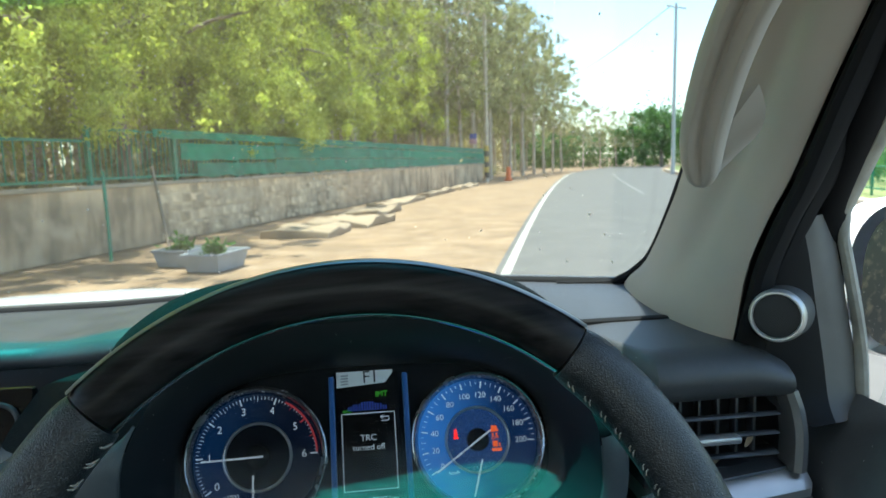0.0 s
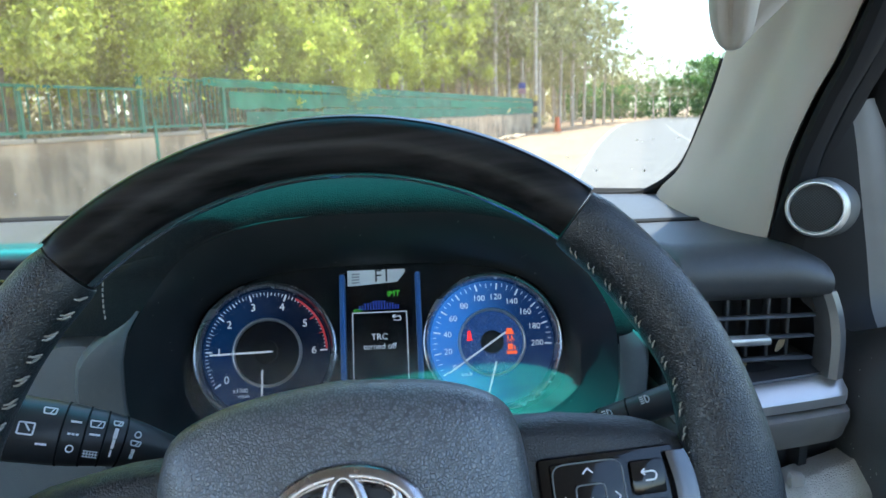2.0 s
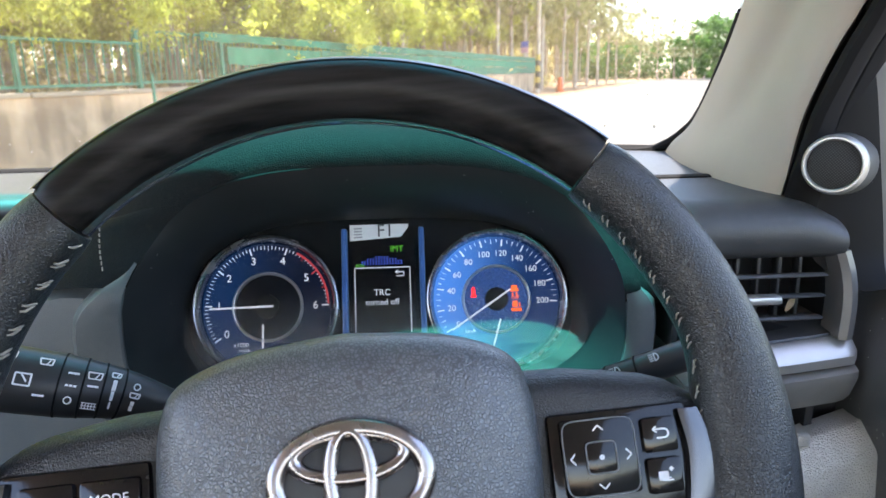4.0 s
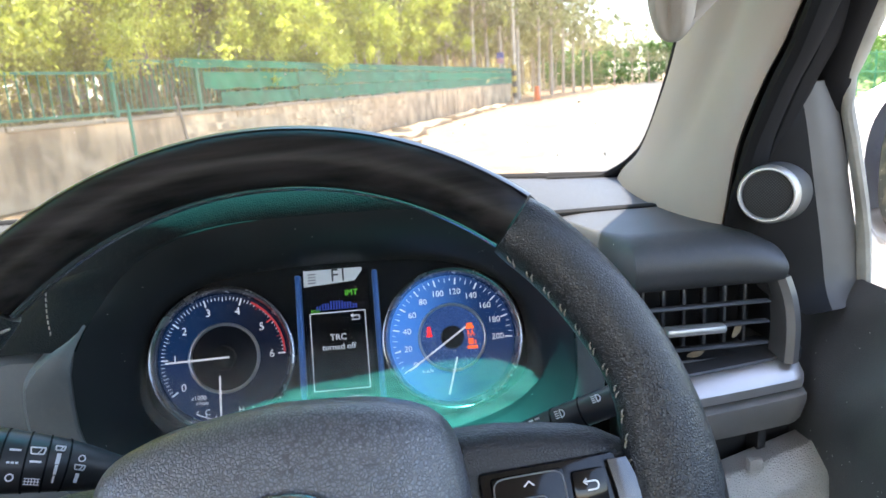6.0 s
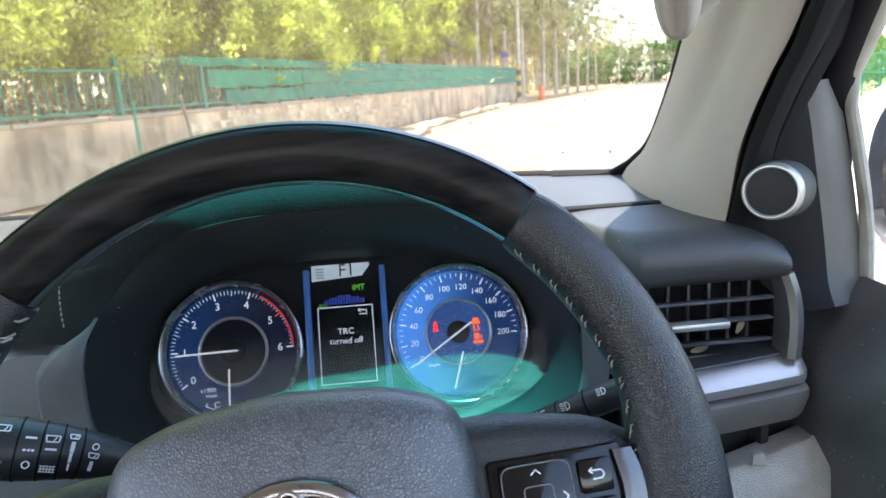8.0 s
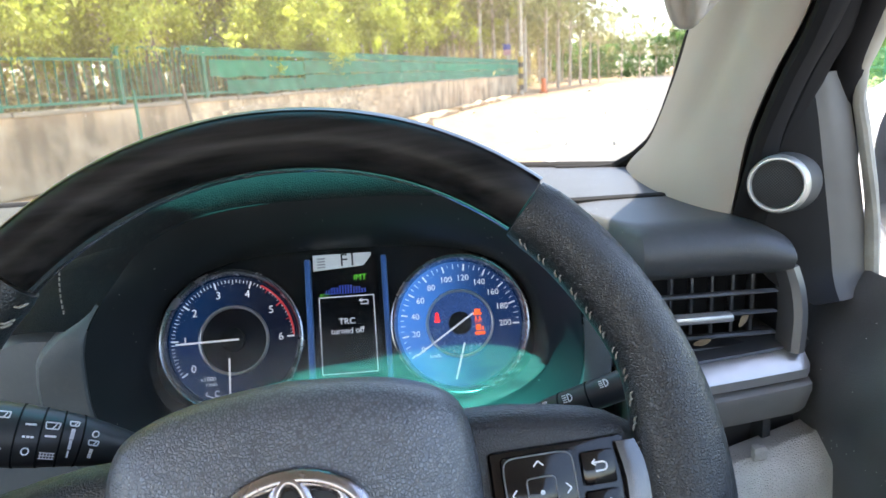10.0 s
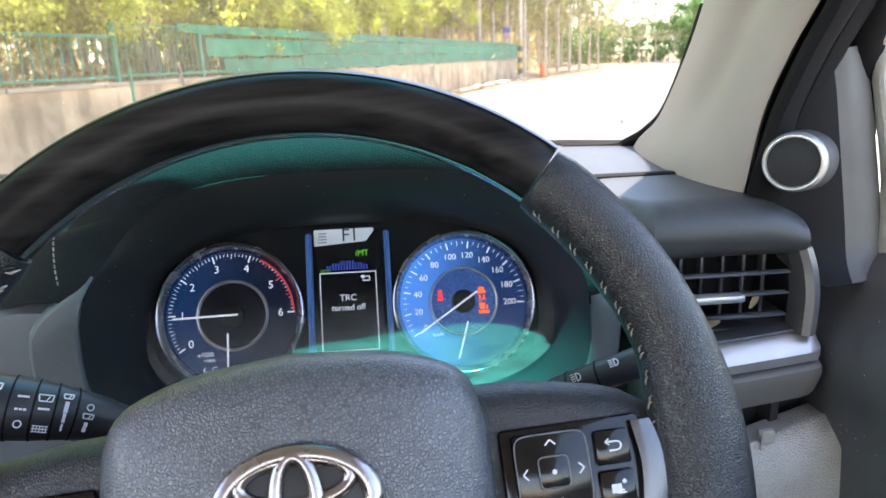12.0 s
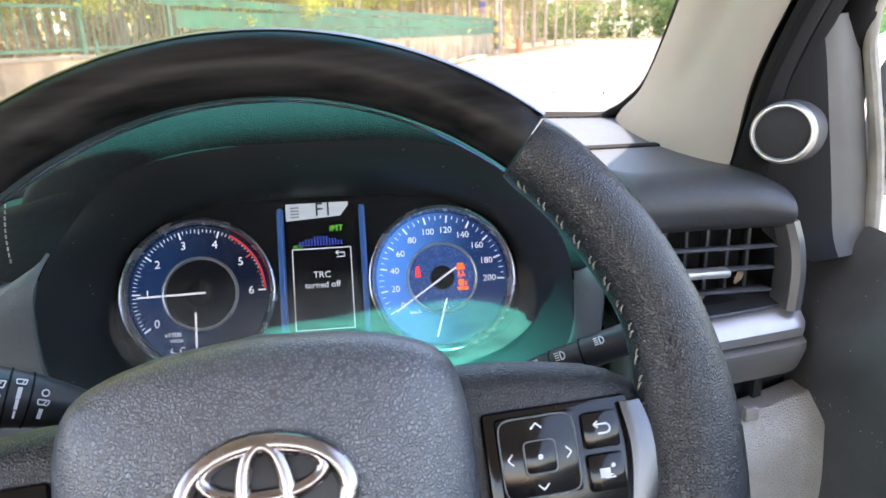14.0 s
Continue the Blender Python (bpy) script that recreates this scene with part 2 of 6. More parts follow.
def glass_material(name, tint, band=None, dust=0.0, film=False, gloss=0.04, lit_band=None, edge=0.7, haze=(0.62, 0.6, 0.55)):
    """Clear sheet glass; band: the tint and the heights over which a sun strip fades in; dust: a thin grey film."""
    m = bpy.data.materials.new(name)
    m.use_nodes = True
    nt = m.node_tree
    n, l = nt.nodes, nt.links
    n.remove(n["Principled BSDF"])
    tr, gl, mx = n.new("ShaderNodeBsdfTransparent"), n.new("ShaderNodeBsdfGlossy"), n.new("ShaderNodeMixShader")
    gl.inputs["Roughness"].default_value = 0.02
    fr = n.new("ShaderNodeLayerWeight")
    pw, ma = n.new("ShaderNodeMath"), n.new("ShaderNodeMath")
    pw.operation, pw.inputs[1].default_value = "POWER", 4.0
    ma.operation, ma.inputs[1].default_value, ma.inputs[2].default_value = "MULTIPLY_ADD", edge, gloss
    fr.inputs["Blend"].default_value = 0.5
    l.new(fr.outputs["Facing"], pw.inputs[0])
    l.new(pw.outputs[0], ma.inputs[0])
    tr.inputs["Color"].default_value = (*tint, 1)
    if band:
        colour, z0, z1 = band
        geo, sep, mr, ramp = n.new("ShaderNodeNewGeometry"), n.new("ShaderNodeSeparateXYZ"), n.new("ShaderNodeMapRange"), n.new("ShaderNodeValToRGB")
        l.new(geo.outputs["Position"], sep.inputs[0])
        mr.inputs["From Min"].default_value, mr.inputs["From Max"].default_value = z0, z1
        bend, over, low = n.new("ShaderNodeMath"), n.new("ShaderNodeMath"), n.new("ShaderNodeMath")
        bend.operation, bend.inputs[1].default_value = "SUBTRACT", 0.12
        over.operation, over.inputs[1].default_value = "MAXIMUM", 0.0
        low.operation, low.inputs[1].default_value = "MULTIPLY_ADD", -3.5
        l.new(sep.outputs["X"], bend.inputs[0])
        l.new(bend.outputs[0], over.inputs[0])
        l.new(over.outputs[0], low.inputs[0])
        l.new(sep.outputs["Z"], low.inputs[2])
        l.new(low.outputs[0], mr.inputs["Value"])
        ramp.color_ramp.elements[0].color, ramp.color_ramp.elements[1].color = (*tint, 1), (*colour, 1)
        l.new(mr.outputs["Result"], ramp.inputs["Fac"])
        l.new(ramp.outputs["Color"], tr.inputs["Color"])
    l.new(ma.outputs[0], mx.inputs["Fac"])
    l.new(tr.outputs[0], mx.inputs[1])
    l.new(gl.outputs[0], mx.inputs[2])
    last = mx.outputs[0]
    if dust:
        df, m2, tc, no, ra = n.new("ShaderNodeBsdfTranslucent" if film else "ShaderNodeBsdfDiffuse"), n.new("ShaderNodeMixShader"), n.new("ShaderNodeTexCoord"), n.new("ShaderNodeTexNoise"), n.new("ShaderNodeMapRange")
        df.inputs["Color"].default_value = (*haze, 1)
        no.inputs["Scale"].default_value, no.inputs["Detail"].default_value = 60 if film else 120, 10
        wipe = n.new("ShaderNodeMapping")
        wipe.inputs["Rotation"].default_value = (0, 0, 0 if film else 0.6)
        wipe.inputs["Scale"].default_value = (1, 1, 1) if film else (0.35, 2.4, 1)
        l.new(tc.outputs["Object"], wipe.inputs["Vector"])
        l.new(wipe.outputs["Vector"], no.inputs["Vector"])
        ra.inputs["From Min"].default_value, ra.inputs["From Max"].default_value = 0.35, 0.75
        ra.inputs["To Min"].default_value, ra.inputs["To Max"].default_value = dust * (0.8 if film else 0.65), dust * (1.3 if film else 1.6)
        l.new(no.outputs["Fac"], ra.inputs["Value"])
        # dust film thickened low down for the sunlit band, thinned in shade above
        if lit_band:
            lo, hi, least = lit_band
            sp, fall, mul = n.new("ShaderNodeSeparateXYZ"), n.new("ShaderNodeMapRange"), n.new("ShaderNodeMath")
            l.new(tc.outputs["Object"], sp.inputs[0])
            fall.inputs["From Min"].default_value, fall.inputs["From Max"].default_value = hi, lo
            fall.inputs["To Min"].default_value = least
            l.new(sp.outputs["Y"], fall.inputs["Value"])
            mul.operation = "MULTIPLY"
            l.new(ra.outputs["Result"], mul.inputs[0])
            l.new(fall.outputs["Result"], mul.inputs[1])
            l.new(mul.outputs[0], m2.inputs["Fac"])
        else:
            l.new(ra.outputs["Result"], m2.inputs["Fac"])
        l.new(last, m2.inputs[1])
        l.new(df.outputs[0], m2.inputs[2])
        last = m2.outputs[0]
    l.new(last, n["Material Output"].inputs["Surface"])
    return m


WINDSCREEN_GLASS = glass_material("windscreen_glass", (0.74, 0.79, 0.78), ((0.05, 0.92, 0.93), 1.640, 1.660), dust=0.038, film=True, haze=(0.66, 0.55, 0.40))
SIDE_GLASS = glass_material("side_glass", (0.92, 0.96, 0.94), dust=0.12, film=True)
LENS_GLASS = glass_material("lens_glass", (0.96, 0.97, 0.97), dust=0.20, gloss=0.004, lit_band=(-0.035, 0.008, 0.03), edge=0.12)

# ---- mesh helpers ----
WORLD_OF = {}


def thing(name, m, label, category, group="", kind=""):
    ob = new(name)
    ob.empty_display_size = 0.05
    ob.matrix_world = m
    WORLD_OF[name_key(ob)] = m
    return tagged(ob, label, category, group, kind)


def name_key(ob):
    return ob.name


def finish(me, material, smooth=True):
    me.materials.append(material)
    if smooth:
        me.shade_smooth()
        me.set_sharp_from_angle(angle=radians(38))
    return me


def mesh_of(name, bm, material, smooth=True):
    bmesh.ops.recalc_face_normals(bm, faces=bm.faces)
    me = bpy.data.meshes.new(name)
    bm.to_mesh(me)
    bm.free()
    return finish(me, material, smooth)


def part(name, bm, material, parent, label="", world=False, smooth=True):
    """Links bm as one mesh object under a thing or part; world: its coordinates are the world's."""
    m = WORLD_OF[name_key(parent)]
    if world:
        bm.transform(m.inverted())
    ob = new(name, mesh_of(name, bm, material, smooth) if isinstance(bm, bmesh.types.BMesh) else bm)
    ob.parent = parent
    WORLD_OF[name_key(ob)] = m
    return tagged(ob, label)


def solo(name, bm, material, label, category, group="", kind="", smooth=True):
    ob = new(name, mesh_of(name, bm, material, smooth))
    WORLD_OF[name_key(ob)] = Matrix()
    return tagged(ob, label, category, group, kind)


def box(bm, c, s, bevel=0.0, rot=None, seg=2):
    g = bmesh.ops.create_cube(bm, size=1.0)["verts"]
    bmesh.ops.scale(bm, vec=s, verts=g)
    if bevel:
        es = list({e for v in g for e in v.link_edges})
        g = [v for v in bmesh.ops.bevel(bm, geom=es, offset=bevel, segments=seg, affect="EDGES", profile=0.5)["verts"]]
        g = list({v for v in g})
    m = Matrix.Translation(c) @ (rot.to_4x4() if rot else Matrix())
    bmesh.ops.transform(bm, matrix=m, verts=g)
    return g


def loft(bm, rings, closed=True, cap0=False, cap1=False):
    rows = [[bm.verts.new(p) for p in r] for r in rings]
    n = len(rows[0])
    for a, b in zip(rows, rows[1:]):
        for i in range(n if closed else n - 1):
            j = (i + 1) % n
            bm.faces.new((a[i], a[j], b[j], b[i]))
    if cap0:
        bm.faces.new(list(reversed(rows[0])))
    if cap1:
        bm.faces.new(rows[-1])
    return rows


def sweep(bm, pts, radii, seg=12, caps=True, flat=1.0):
    """A round bar along pts, with a radius at each."""
    pts = [Vector(p) for p in pts]
    up = Vector((0.03, 0.02, 1))
    rings = []
    for i, p in enumerate(pts):
        d = (pts[min(i + 1, len(pts) - 1)] - pts[max(i - 1, 0)]).normalized()
        a = d.cross(up)
        if a.length < 1e-3:
            a = d.cross(Vector((1, 0, 0)))
        a.normalize()
        b = d.cross(a).normalized()
        r = radii[i] if isinstance(radii, (list, tuple)) else radii
        rings.append([p + a * (r * math.cos(k)) + b * (r * flat * math.sin(k)) for k in [2 * math.pi * q / seg for q in range(seg)]])
    loft(bm, rings, True, caps, caps)


def spline(pts, n):
    """Points evenly along a Catmull-Rom curve through pts."""
    P = [Vector(p) for p in pts]
    out = []
    for k in range(n):
        s = k / (n - 1) * (len(P) - 1)
        i = min(int(s), len(P) - 2)
        t = s - i
        p0, p1, p2, p3 = P[max(i - 1, 0)], P[i], P[i + 1], P[min(i + 2, len(P) - 1)]
        out.append(0.5 * (2 * p1 + (p2 - p0) * t + (2 * p0 - 5 * p1 + 4 * p2 - p3) * t * t + (3 * p1 - p0 - 3 * p2 + p3) * t ** 3))
    return out


def lathe(bm, profile, seg=48, m=None):
    """Turns (radius, height) pairs round Z, then places them by m."""
    m = m or Matrix()
    loft(bm, [[m @ Vector((r * math.cos(a), r * math.sin(a), h)) for a in [2 * math.pi * q / seg for q in range(seg)]] for r, h in profile], True)


def sheet(bm, f, nu, nv, thick=0.0):
    """A grid surface f(u, v) with u, v in 0..1; thick gives it a back."""
    rows = [[Vector(f(i / nu, j / nv)) for j in range(nv + 1)] for i in range(nu + 1)]
    V = [[bm.verts.new(p) for p in r] for r in rows]
    fs = []
    for i in range(nu):
        for j in range(nv):
            fs.append(bm.faces.new((V[i][j], V[i + 1][j], V[i + 1][j + 1], V[i][j + 1])))
    if thick:
        bmesh.ops.recalc_face_normals(bm, faces=fs)
        bmesh.ops.solidify(bm, geom=fs, thickness=thick)


def bar(bm, p, q, w, h=0.0004, z=0.0):
    """A thin flat stroke from p to q in the XY plane."""
    p, q = Vector((*p, z)), Vector((*q, z))
    d = (q - p).normalized()
    s = Vector((-d.y, d.x, 0)) * w / 2
    up = Vector((0, 0, h))
    loft(bm, [[p + s, q + s, q - s, p - s], [p + s + up, q + s + up, q - s + up, p - s + up]], True, True, True)


def arc_bar(bm, c, r, a0, a1, w, h=0.0004, z=0.0, seg=24):
    pts = [a0 + (a1 - a0) * i / seg for i in range(seg + 1)]
    ring = lambda rr, zz: [Vector((c[0] + rr * math.cos(a), c[1] + rr * math.sin(a), zz)) for a in pts]
    loft(bm, [ring(r - w / 2, z), ring(r - w / 2, z + h), ring(r + w / 2, z + h), ring(r + w / 2, z)], False)


DEPS = bpy.context.evaluated_depsgraph_get


def letters(name, text, size, x, y, z, material, parent, label="", align="CENTER", m=None):
    cu = bpy.data.curves.new(name, "FONT")
    cu.body, cu.size, cu.extrude, cu.align_x, cu.align_y, cu.resolution_u = text, size, 0.0001, align, "CENTER", 3
    tmp = new("tmp_text", cu)
    me = bpy.data.meshes.new_from_object(tmp.evaluated_get(DEPS()))
    bpy.data.objects.remove(tmp)
    me.name = name
    me.transform(Matrix.Translation((x, y, z)) if m is None else m)
    me.materials.clear()
    return part(name, finish(me, material, False), material, parent, label)


def frame_of(origin, x_axis, y_axis, z_axis):
    m = Matrix((x_axis, y_axis, z_axis)).transposed().to_4x4()
    m.translation = origin
    return m


def tilted(origin, tilt, turn=0.0):
    """A frame whose X runs to the right, Y up along a panel leaning back by tilt, Z towards the driver."""
    t = radians(tilt)
    m = frame_of(origin, (1, 0, 0), (0, math.sin(t), math.cos(t)), (0, -math.cos(t), math.sin(t)))
    return m @ Matrix.Rotation(radians(turn), 4, "Z")


def smooth01(a, b, x):
    t = min(1.0, max(0.0, (x - a) / (b - a)))
    return t * t * (3 - 2 * t)

# ---- steering wheel ----
WHEEL = tilted((-0.004, 0.064, 1.284), 24.2, 3.75)
wheel = thing("steering_wheel", WHEEL, "black leather and dark wood steering wheel with silver emblem", "steering wheel")
RC, RT = 0.1648, 0.0152


def rim_point(a, k, wide=1.0, lift=0.0):
    """a: angle clockwise from the top; k: angle round the tube, 0 outwards, 90 degrees towards the driver."""
    rr = RC + (1 - wide) * RT * 0.9 + (RT * wide + lift) * math.cos(k)
    return Vector((rr * math.sin(a), rr * math.cos(a), (0.0158 + lift) * math.sin(k)))


def rim_arc(a0, a1, wide, seg=48, sides=20, shrink=0.0):
    bm = bmesh.new()
    rings = []
    for i in range(seg + 1):
        a = radians(a0 + (a1 - a0) * i / seg)
        e = min(i, seg - i)
        lift = -0.0012 * max(0, 1 - e / 1.5) + shrink
        rings.append([rim_point(a, 2 * math.pi * k / sides, wide(abs(math.degrees(a))), lift) for k in range(sides)])
    loft(bm, rings, True, True, True)
    return bm


def grip_width(d):
    return 1.02 + 0.04 * smooth01(45, 66, d) + 0.26 * smooth01(70, 88, d) - 0.2 * smooth01(98, 128, d)


part("wood_rim", rim_arc(-42.4, 42.4, lambda d: 0.9, 64), WOOD, wheel, "dark wood veneer upper rim")
bm = bmesh.new()
loft(bm, [[rim_point(radians(-42.4 + 84.8 * i / 64), radians(168 + 162 * k / 20), 0.9, 0.0005) for k in range(21)] for i in range(65)], False)
part("rim_back", bm, RIM_BACK, wheel, "glossy dark chrome back half of the upper rim")
bm = bmesh.new()
loft(bm, [[rim_point(radians(-42.4 + 84.8 * i / 64), radians(330 + 78 * k / 10), 0.9, 0.0005) for k in range(11)] for i in range(65)], False)
part("rim_edge", bm, RIM_SHEEN, wheel, "satin outer edge of the upper rim, paler for sky sheen")
grips = []
for sgn in (1, -1):
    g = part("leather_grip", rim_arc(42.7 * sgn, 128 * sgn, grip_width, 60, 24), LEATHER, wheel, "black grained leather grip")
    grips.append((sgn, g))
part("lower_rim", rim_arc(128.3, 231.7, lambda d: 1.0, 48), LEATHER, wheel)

bm = bmesh.new()
sweep(bm, [(-0.0030, 0.0, 0), (-0.0011, 0.0008, 0.0008), (0.0011, 0.0030, 0.0006), (0.0030, 0.0038, -0.0003)], [0.0005, 0.00075, 0.00075, 0.0005], 6)
stitch_mesh = mesh_of("stitch", bm, THREAD)
for sgn, g in grips:
    for i in range(30):
        a = radians(45 + 1.95 * i) * sgn
        w = grip_width(abs(math.degrees(a)))
        k = math.pi - 0.3
        p, q = rim_point(a, k, w), rim_point(a + 0.01, k, w)
        nrm = (rim_point(a, k, w, 0.002) - p).normalized()
        tan = (q - p).normalized()
        ob = new("stitch", stitch_mesh)
        ob.parent = g
        m = frame_of(p + nrm * 0.0004, tan, nrm.cross(tan), nrm)
        ob.matrix_basis = m @ Matrix.Scale(0.62 if sgn > 0 else 0.85, 4) @ Matrix.Rotation(radians(90 * (1 if i % 2 else -1)), 4, "Z") @ Matrix.Rotation(radians(random.uniform(-9, 9)), 4, "Z")

# airbag cover
HUB = [(0.0, 0.0605), (0.035, 0.0572), (0.056, 0.0515), (0.0675, 0.0445), (0.0725, 0.034), (0.0745, 0.016), (0.0735, -0.012), (0.066, -0.04), (0.05, -0.058), (0.025, -0.066), (0.0, -0.068)]
half = spline([(x, y, 0) for x, y in HUB], 34)
hub_ring = half + [Vector((-p.x, p.y, 0)) for p in reversed(half[1:-1])]
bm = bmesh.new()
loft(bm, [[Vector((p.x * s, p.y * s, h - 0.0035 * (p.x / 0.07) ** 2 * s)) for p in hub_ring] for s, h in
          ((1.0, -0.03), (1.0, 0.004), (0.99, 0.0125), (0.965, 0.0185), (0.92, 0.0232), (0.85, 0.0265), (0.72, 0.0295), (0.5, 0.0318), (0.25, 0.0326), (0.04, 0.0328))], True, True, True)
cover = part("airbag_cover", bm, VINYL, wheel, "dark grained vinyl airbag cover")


def oval_ring(bm, cx, cy, rx, ry, tube, z, seg=64):
    loft(bm, [[Vector((cx + (rx + tube * math.cos(k)) * math.cos(a), cy + (ry + tube * math.cos(k)) * math.sin(a), z + 0.8 * tube * math.sin(k)))
               for k in [2 * math.pi * q / 10 for q in range(10)]] for a in [2 * math.pi * i / seg for i in range(seg + 1)]], True)


bm = bmesh.new()
loft(bm, [[Vector((0.0018 + 0.0285 * s * math.cos(a), 0.0075 + 0.0185 * s * math.sin(a), h)) for a in [2 * math.pi * q / 48 for q in range(48)]] for s, h in ((1.0, 0.029), (1.0, 0.0325), (0.9, 0.0331))], True, True, True)
badge = part("badge", bm, SMOOTH, wheel, "black oval badge plate")
bm = bmesh.new()
oval_ring(bm, 0.0018, 0.0075, 0.0266, 0.0174, 0.0036, 0.0335)
part("emblem_ring", bm, CHROME, badge, "polished chrome oval emblem")
for cy, rx, ry, z in ((0.0155, 0.0195, 0.0078, 0.0338), (0.0078, 0.0072, 0.0165, 0.0342)):
    bm = bmesh.new()
    oval_ring(bm, 0.0018, cy, rx, ry, 0.0028, z)
    part("emblem_ring", bm, CHROME, badge)

# spokes with switch panels
for sgn in (1, -1):
    bm = bmesh.new()
    prof = [(0.068, 0.038, -0.034), (0.09, 0.0372, -0.034), (0.108, 0.0345, -0.032), (0.124, 0.0315, -0.03), (0.134, 0.028, -0.028), (0.147, 0.02, -0.03), (0.158, 0.018, -0.034)]
    rings = []
    for x, top, bot in prof:
        rings.append([Vector((sgn * x, y, z)) for y, z in ((top, -0.012), (top - 0.002, -0.004), (top - 0.006, 0.0005), (top - 0.013, 0.0022), (0.0, 0.0), (bot, -0.002), (bot - 0.004, -0.014), (0.0, -0.018))])
    loft(bm, rings, True, True, True)
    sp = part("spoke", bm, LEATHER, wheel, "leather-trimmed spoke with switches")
    bm = bmesh.new()
    box(bm, (sgn * 0.107, -0.008, 0.0016), (0.058, 0.054, 0.006), 0.0022)
    part("switch_panel", bm, GLOSS, sp, "gloss black switch panel")
    bm = bmesh.new()
    pts = spline([(sgn * 0.1355, 0.0165, 0.004), (sgn * 0.1385, 0.0, 0.0045), (sgn * 0.1365, -0.018, 0.004), (sgn * 0.131, -0.034, 0.003)], 14)
    rings = [[p + Vector((dx * w, 0, dz)) for dx, dz in ((-0.0056, 0), (-0.0050, 0.0024), (0, 0.0034), (0.0050, 0.0024), (0.0056, 0), (0, -0.003))] for p, w in zip(pts, [0.8 + 0.25 * math.sin(math.pi * i / 13) for i in range(14)])]
    loft(bm, rings, True, True, True)
    part("chrome_strip", bm, DARK_CHROME, sp, "dark chrome edge strip")
    if sgn > 0:
        bm = bmesh.new()
        box(bm, (0.0977, 0.0015, 0.0052), (0.0305, 0.030, 0.0045), 0.0015)
        pad = part("direction_pad", bm, GLOSS, sp, "square four-way switch")
        bm = bmesh.new()
        box(bm, (0.0977, 0.0015, 0.0078), (0.0125, 0.0125, 0.0024), 0.0011)
        part("centre_button", bm, GLOSS, sp)
        bm = bmesh.new()
        for dx, dy in ((0, 1), (0, -1), (1, 0), (-1, 0)):
            c = Vector((0.0977 + dx * 0.0112, 0.0015 + dy * 0.0112))
            f, s = Vector((dx, dy)) * 0.001, Vector((-dy, dx)) * 0.0021
            bar(bm, c - f + s, c + f, 0.0006, 0.0002, 0.0076)
            bar(bm, c + f, c - f - s, 0.0006, 0.0002, 0.0076)
        # grey outlines drawn where the button bevels catch light
        for hw, z in ((0.0146, 0.0073), (0.0060, 0.0089)):
            pts = [Vector((0.0977 + hw * math.copysign(abs(math.cos(q)) ** 0.28, math.cos(q)), 0.0015 + hw * math.copysign(abs(math.sin(q)) ** 0.28, math.sin(q)), z)) for q in [2 * math.pi * j / 48 for j in range(49)]]
            rim = bmesh.new()
            sweep(rim, pts, 0.00035, 6, False)
            part("button_shine", rim, BEVEL_SHINE, sp, "thin grey line drawn for the bevel highlight")
        lathe(bm, [(0.0001, 0.0091), (0.001, 0.0091), (0.001, 0.009)], 12, Matrix.Translation((0.0977, 0.0015, 0)))
        part("arrow_mark", bm, MARK, sp, "white arrow marks", smooth=False)
        for cy, nm in ((0.0073, "back_button"), (-0.0085, "page_button")):
            bm = bmesh.new()
            box(bm, (0.1228, cy, 0.0048), (0.0142, 0.0138, 0.0042), 0.0014)
            part(nm, bm, GLOSS, sp, "rounded black button")
        bm = bmesh.new()
        bar(bm, (0.1199, 0.0095), (0.1244, 0.0095), 0.0007, 0.0002, 0.0069)
        arc_bar(bm, (0.1244, 0.0078), 0.0017, -math.pi / 2, math.pi / 2, 0.0007, 0.0002, 0.0069, 8)
        bar(bm, (0.1244, 0.0061), (0.1212, 0.0061), 0.0007, 0.0002, 0.0069)
        bar(bm, (0.1199, 0.0095), (0.1215, 0.0107), 0.0006, 0.0002, 0.0069)
        bar(bm, (0.1199, 0.0095), (0.1215, 0.0083), 0.0006, 0.0002, 0.0069)
        for d in (0, 1, 2):
            bar(bm, (0.1198 + d * 0.0009, -0.0085 - d * 0.0009), (0.1238 + d * 0.0009, -0.0085 - d * 0.0009), 0.0034 if d == 0 else 0.0005, 0.0002, 0.0069)
        bar(bm, (0.1246, -0.0066), (0.1258, -0.0056), 0.0014, 0.0002, 0.0069)
        part("button_mark", bm, MARK, sp, "white button symbols", smooth=False)
    else:
        for cx, cy, w, h, nm in ((-0.0925, 0.0065, 0.023, 0.015, "mode_button"), (-0.1165, 0.0065, 0.021, 0.015, "volume_button"), (-0.0925, -0.011, 0.023, 0.015, "voice_button"), (-0.1165, -0.011, 0.021, 0.015, "phone_button")):
            bm = bmesh.new()
            box(bm, (cx, cy, 0.0048), (w, h, 0.0042), 0.0014)
            part(nm, bm, GLOSS, sp, "rounded black button")
        letters("mode_text", "MODE", 0.0052, -0.0925, 0.0068, 0.0071, MARK, sp, "white printed word MODE")

# steering column cover behind the wheel
bm = bmesh.new()
rings = []
for y, w, zt, zb in ((0.27, 0.085, 1.245, 1.11), (0.2, 0.085, 1.25, 1.13), (0.14, 0.075, 1.262, 1.16), (0.1, 0.058, 1.268, 1.18)):
    rings.append([Vector((-0.004 + w * (abs(math.cos(a)) ** 0.6) * (1 if math.cos(a) > 0 else -1), y, (zt + zb) / 2 + (zt - zb) / 2 * (abs(math.sin(a)) ** 0.6) * (1 if math.sin(a) > 0 else -1))) for a in [2 * math.pi * q / 36 for q in range(36)]])
loft(bm, rings, True, True, True)
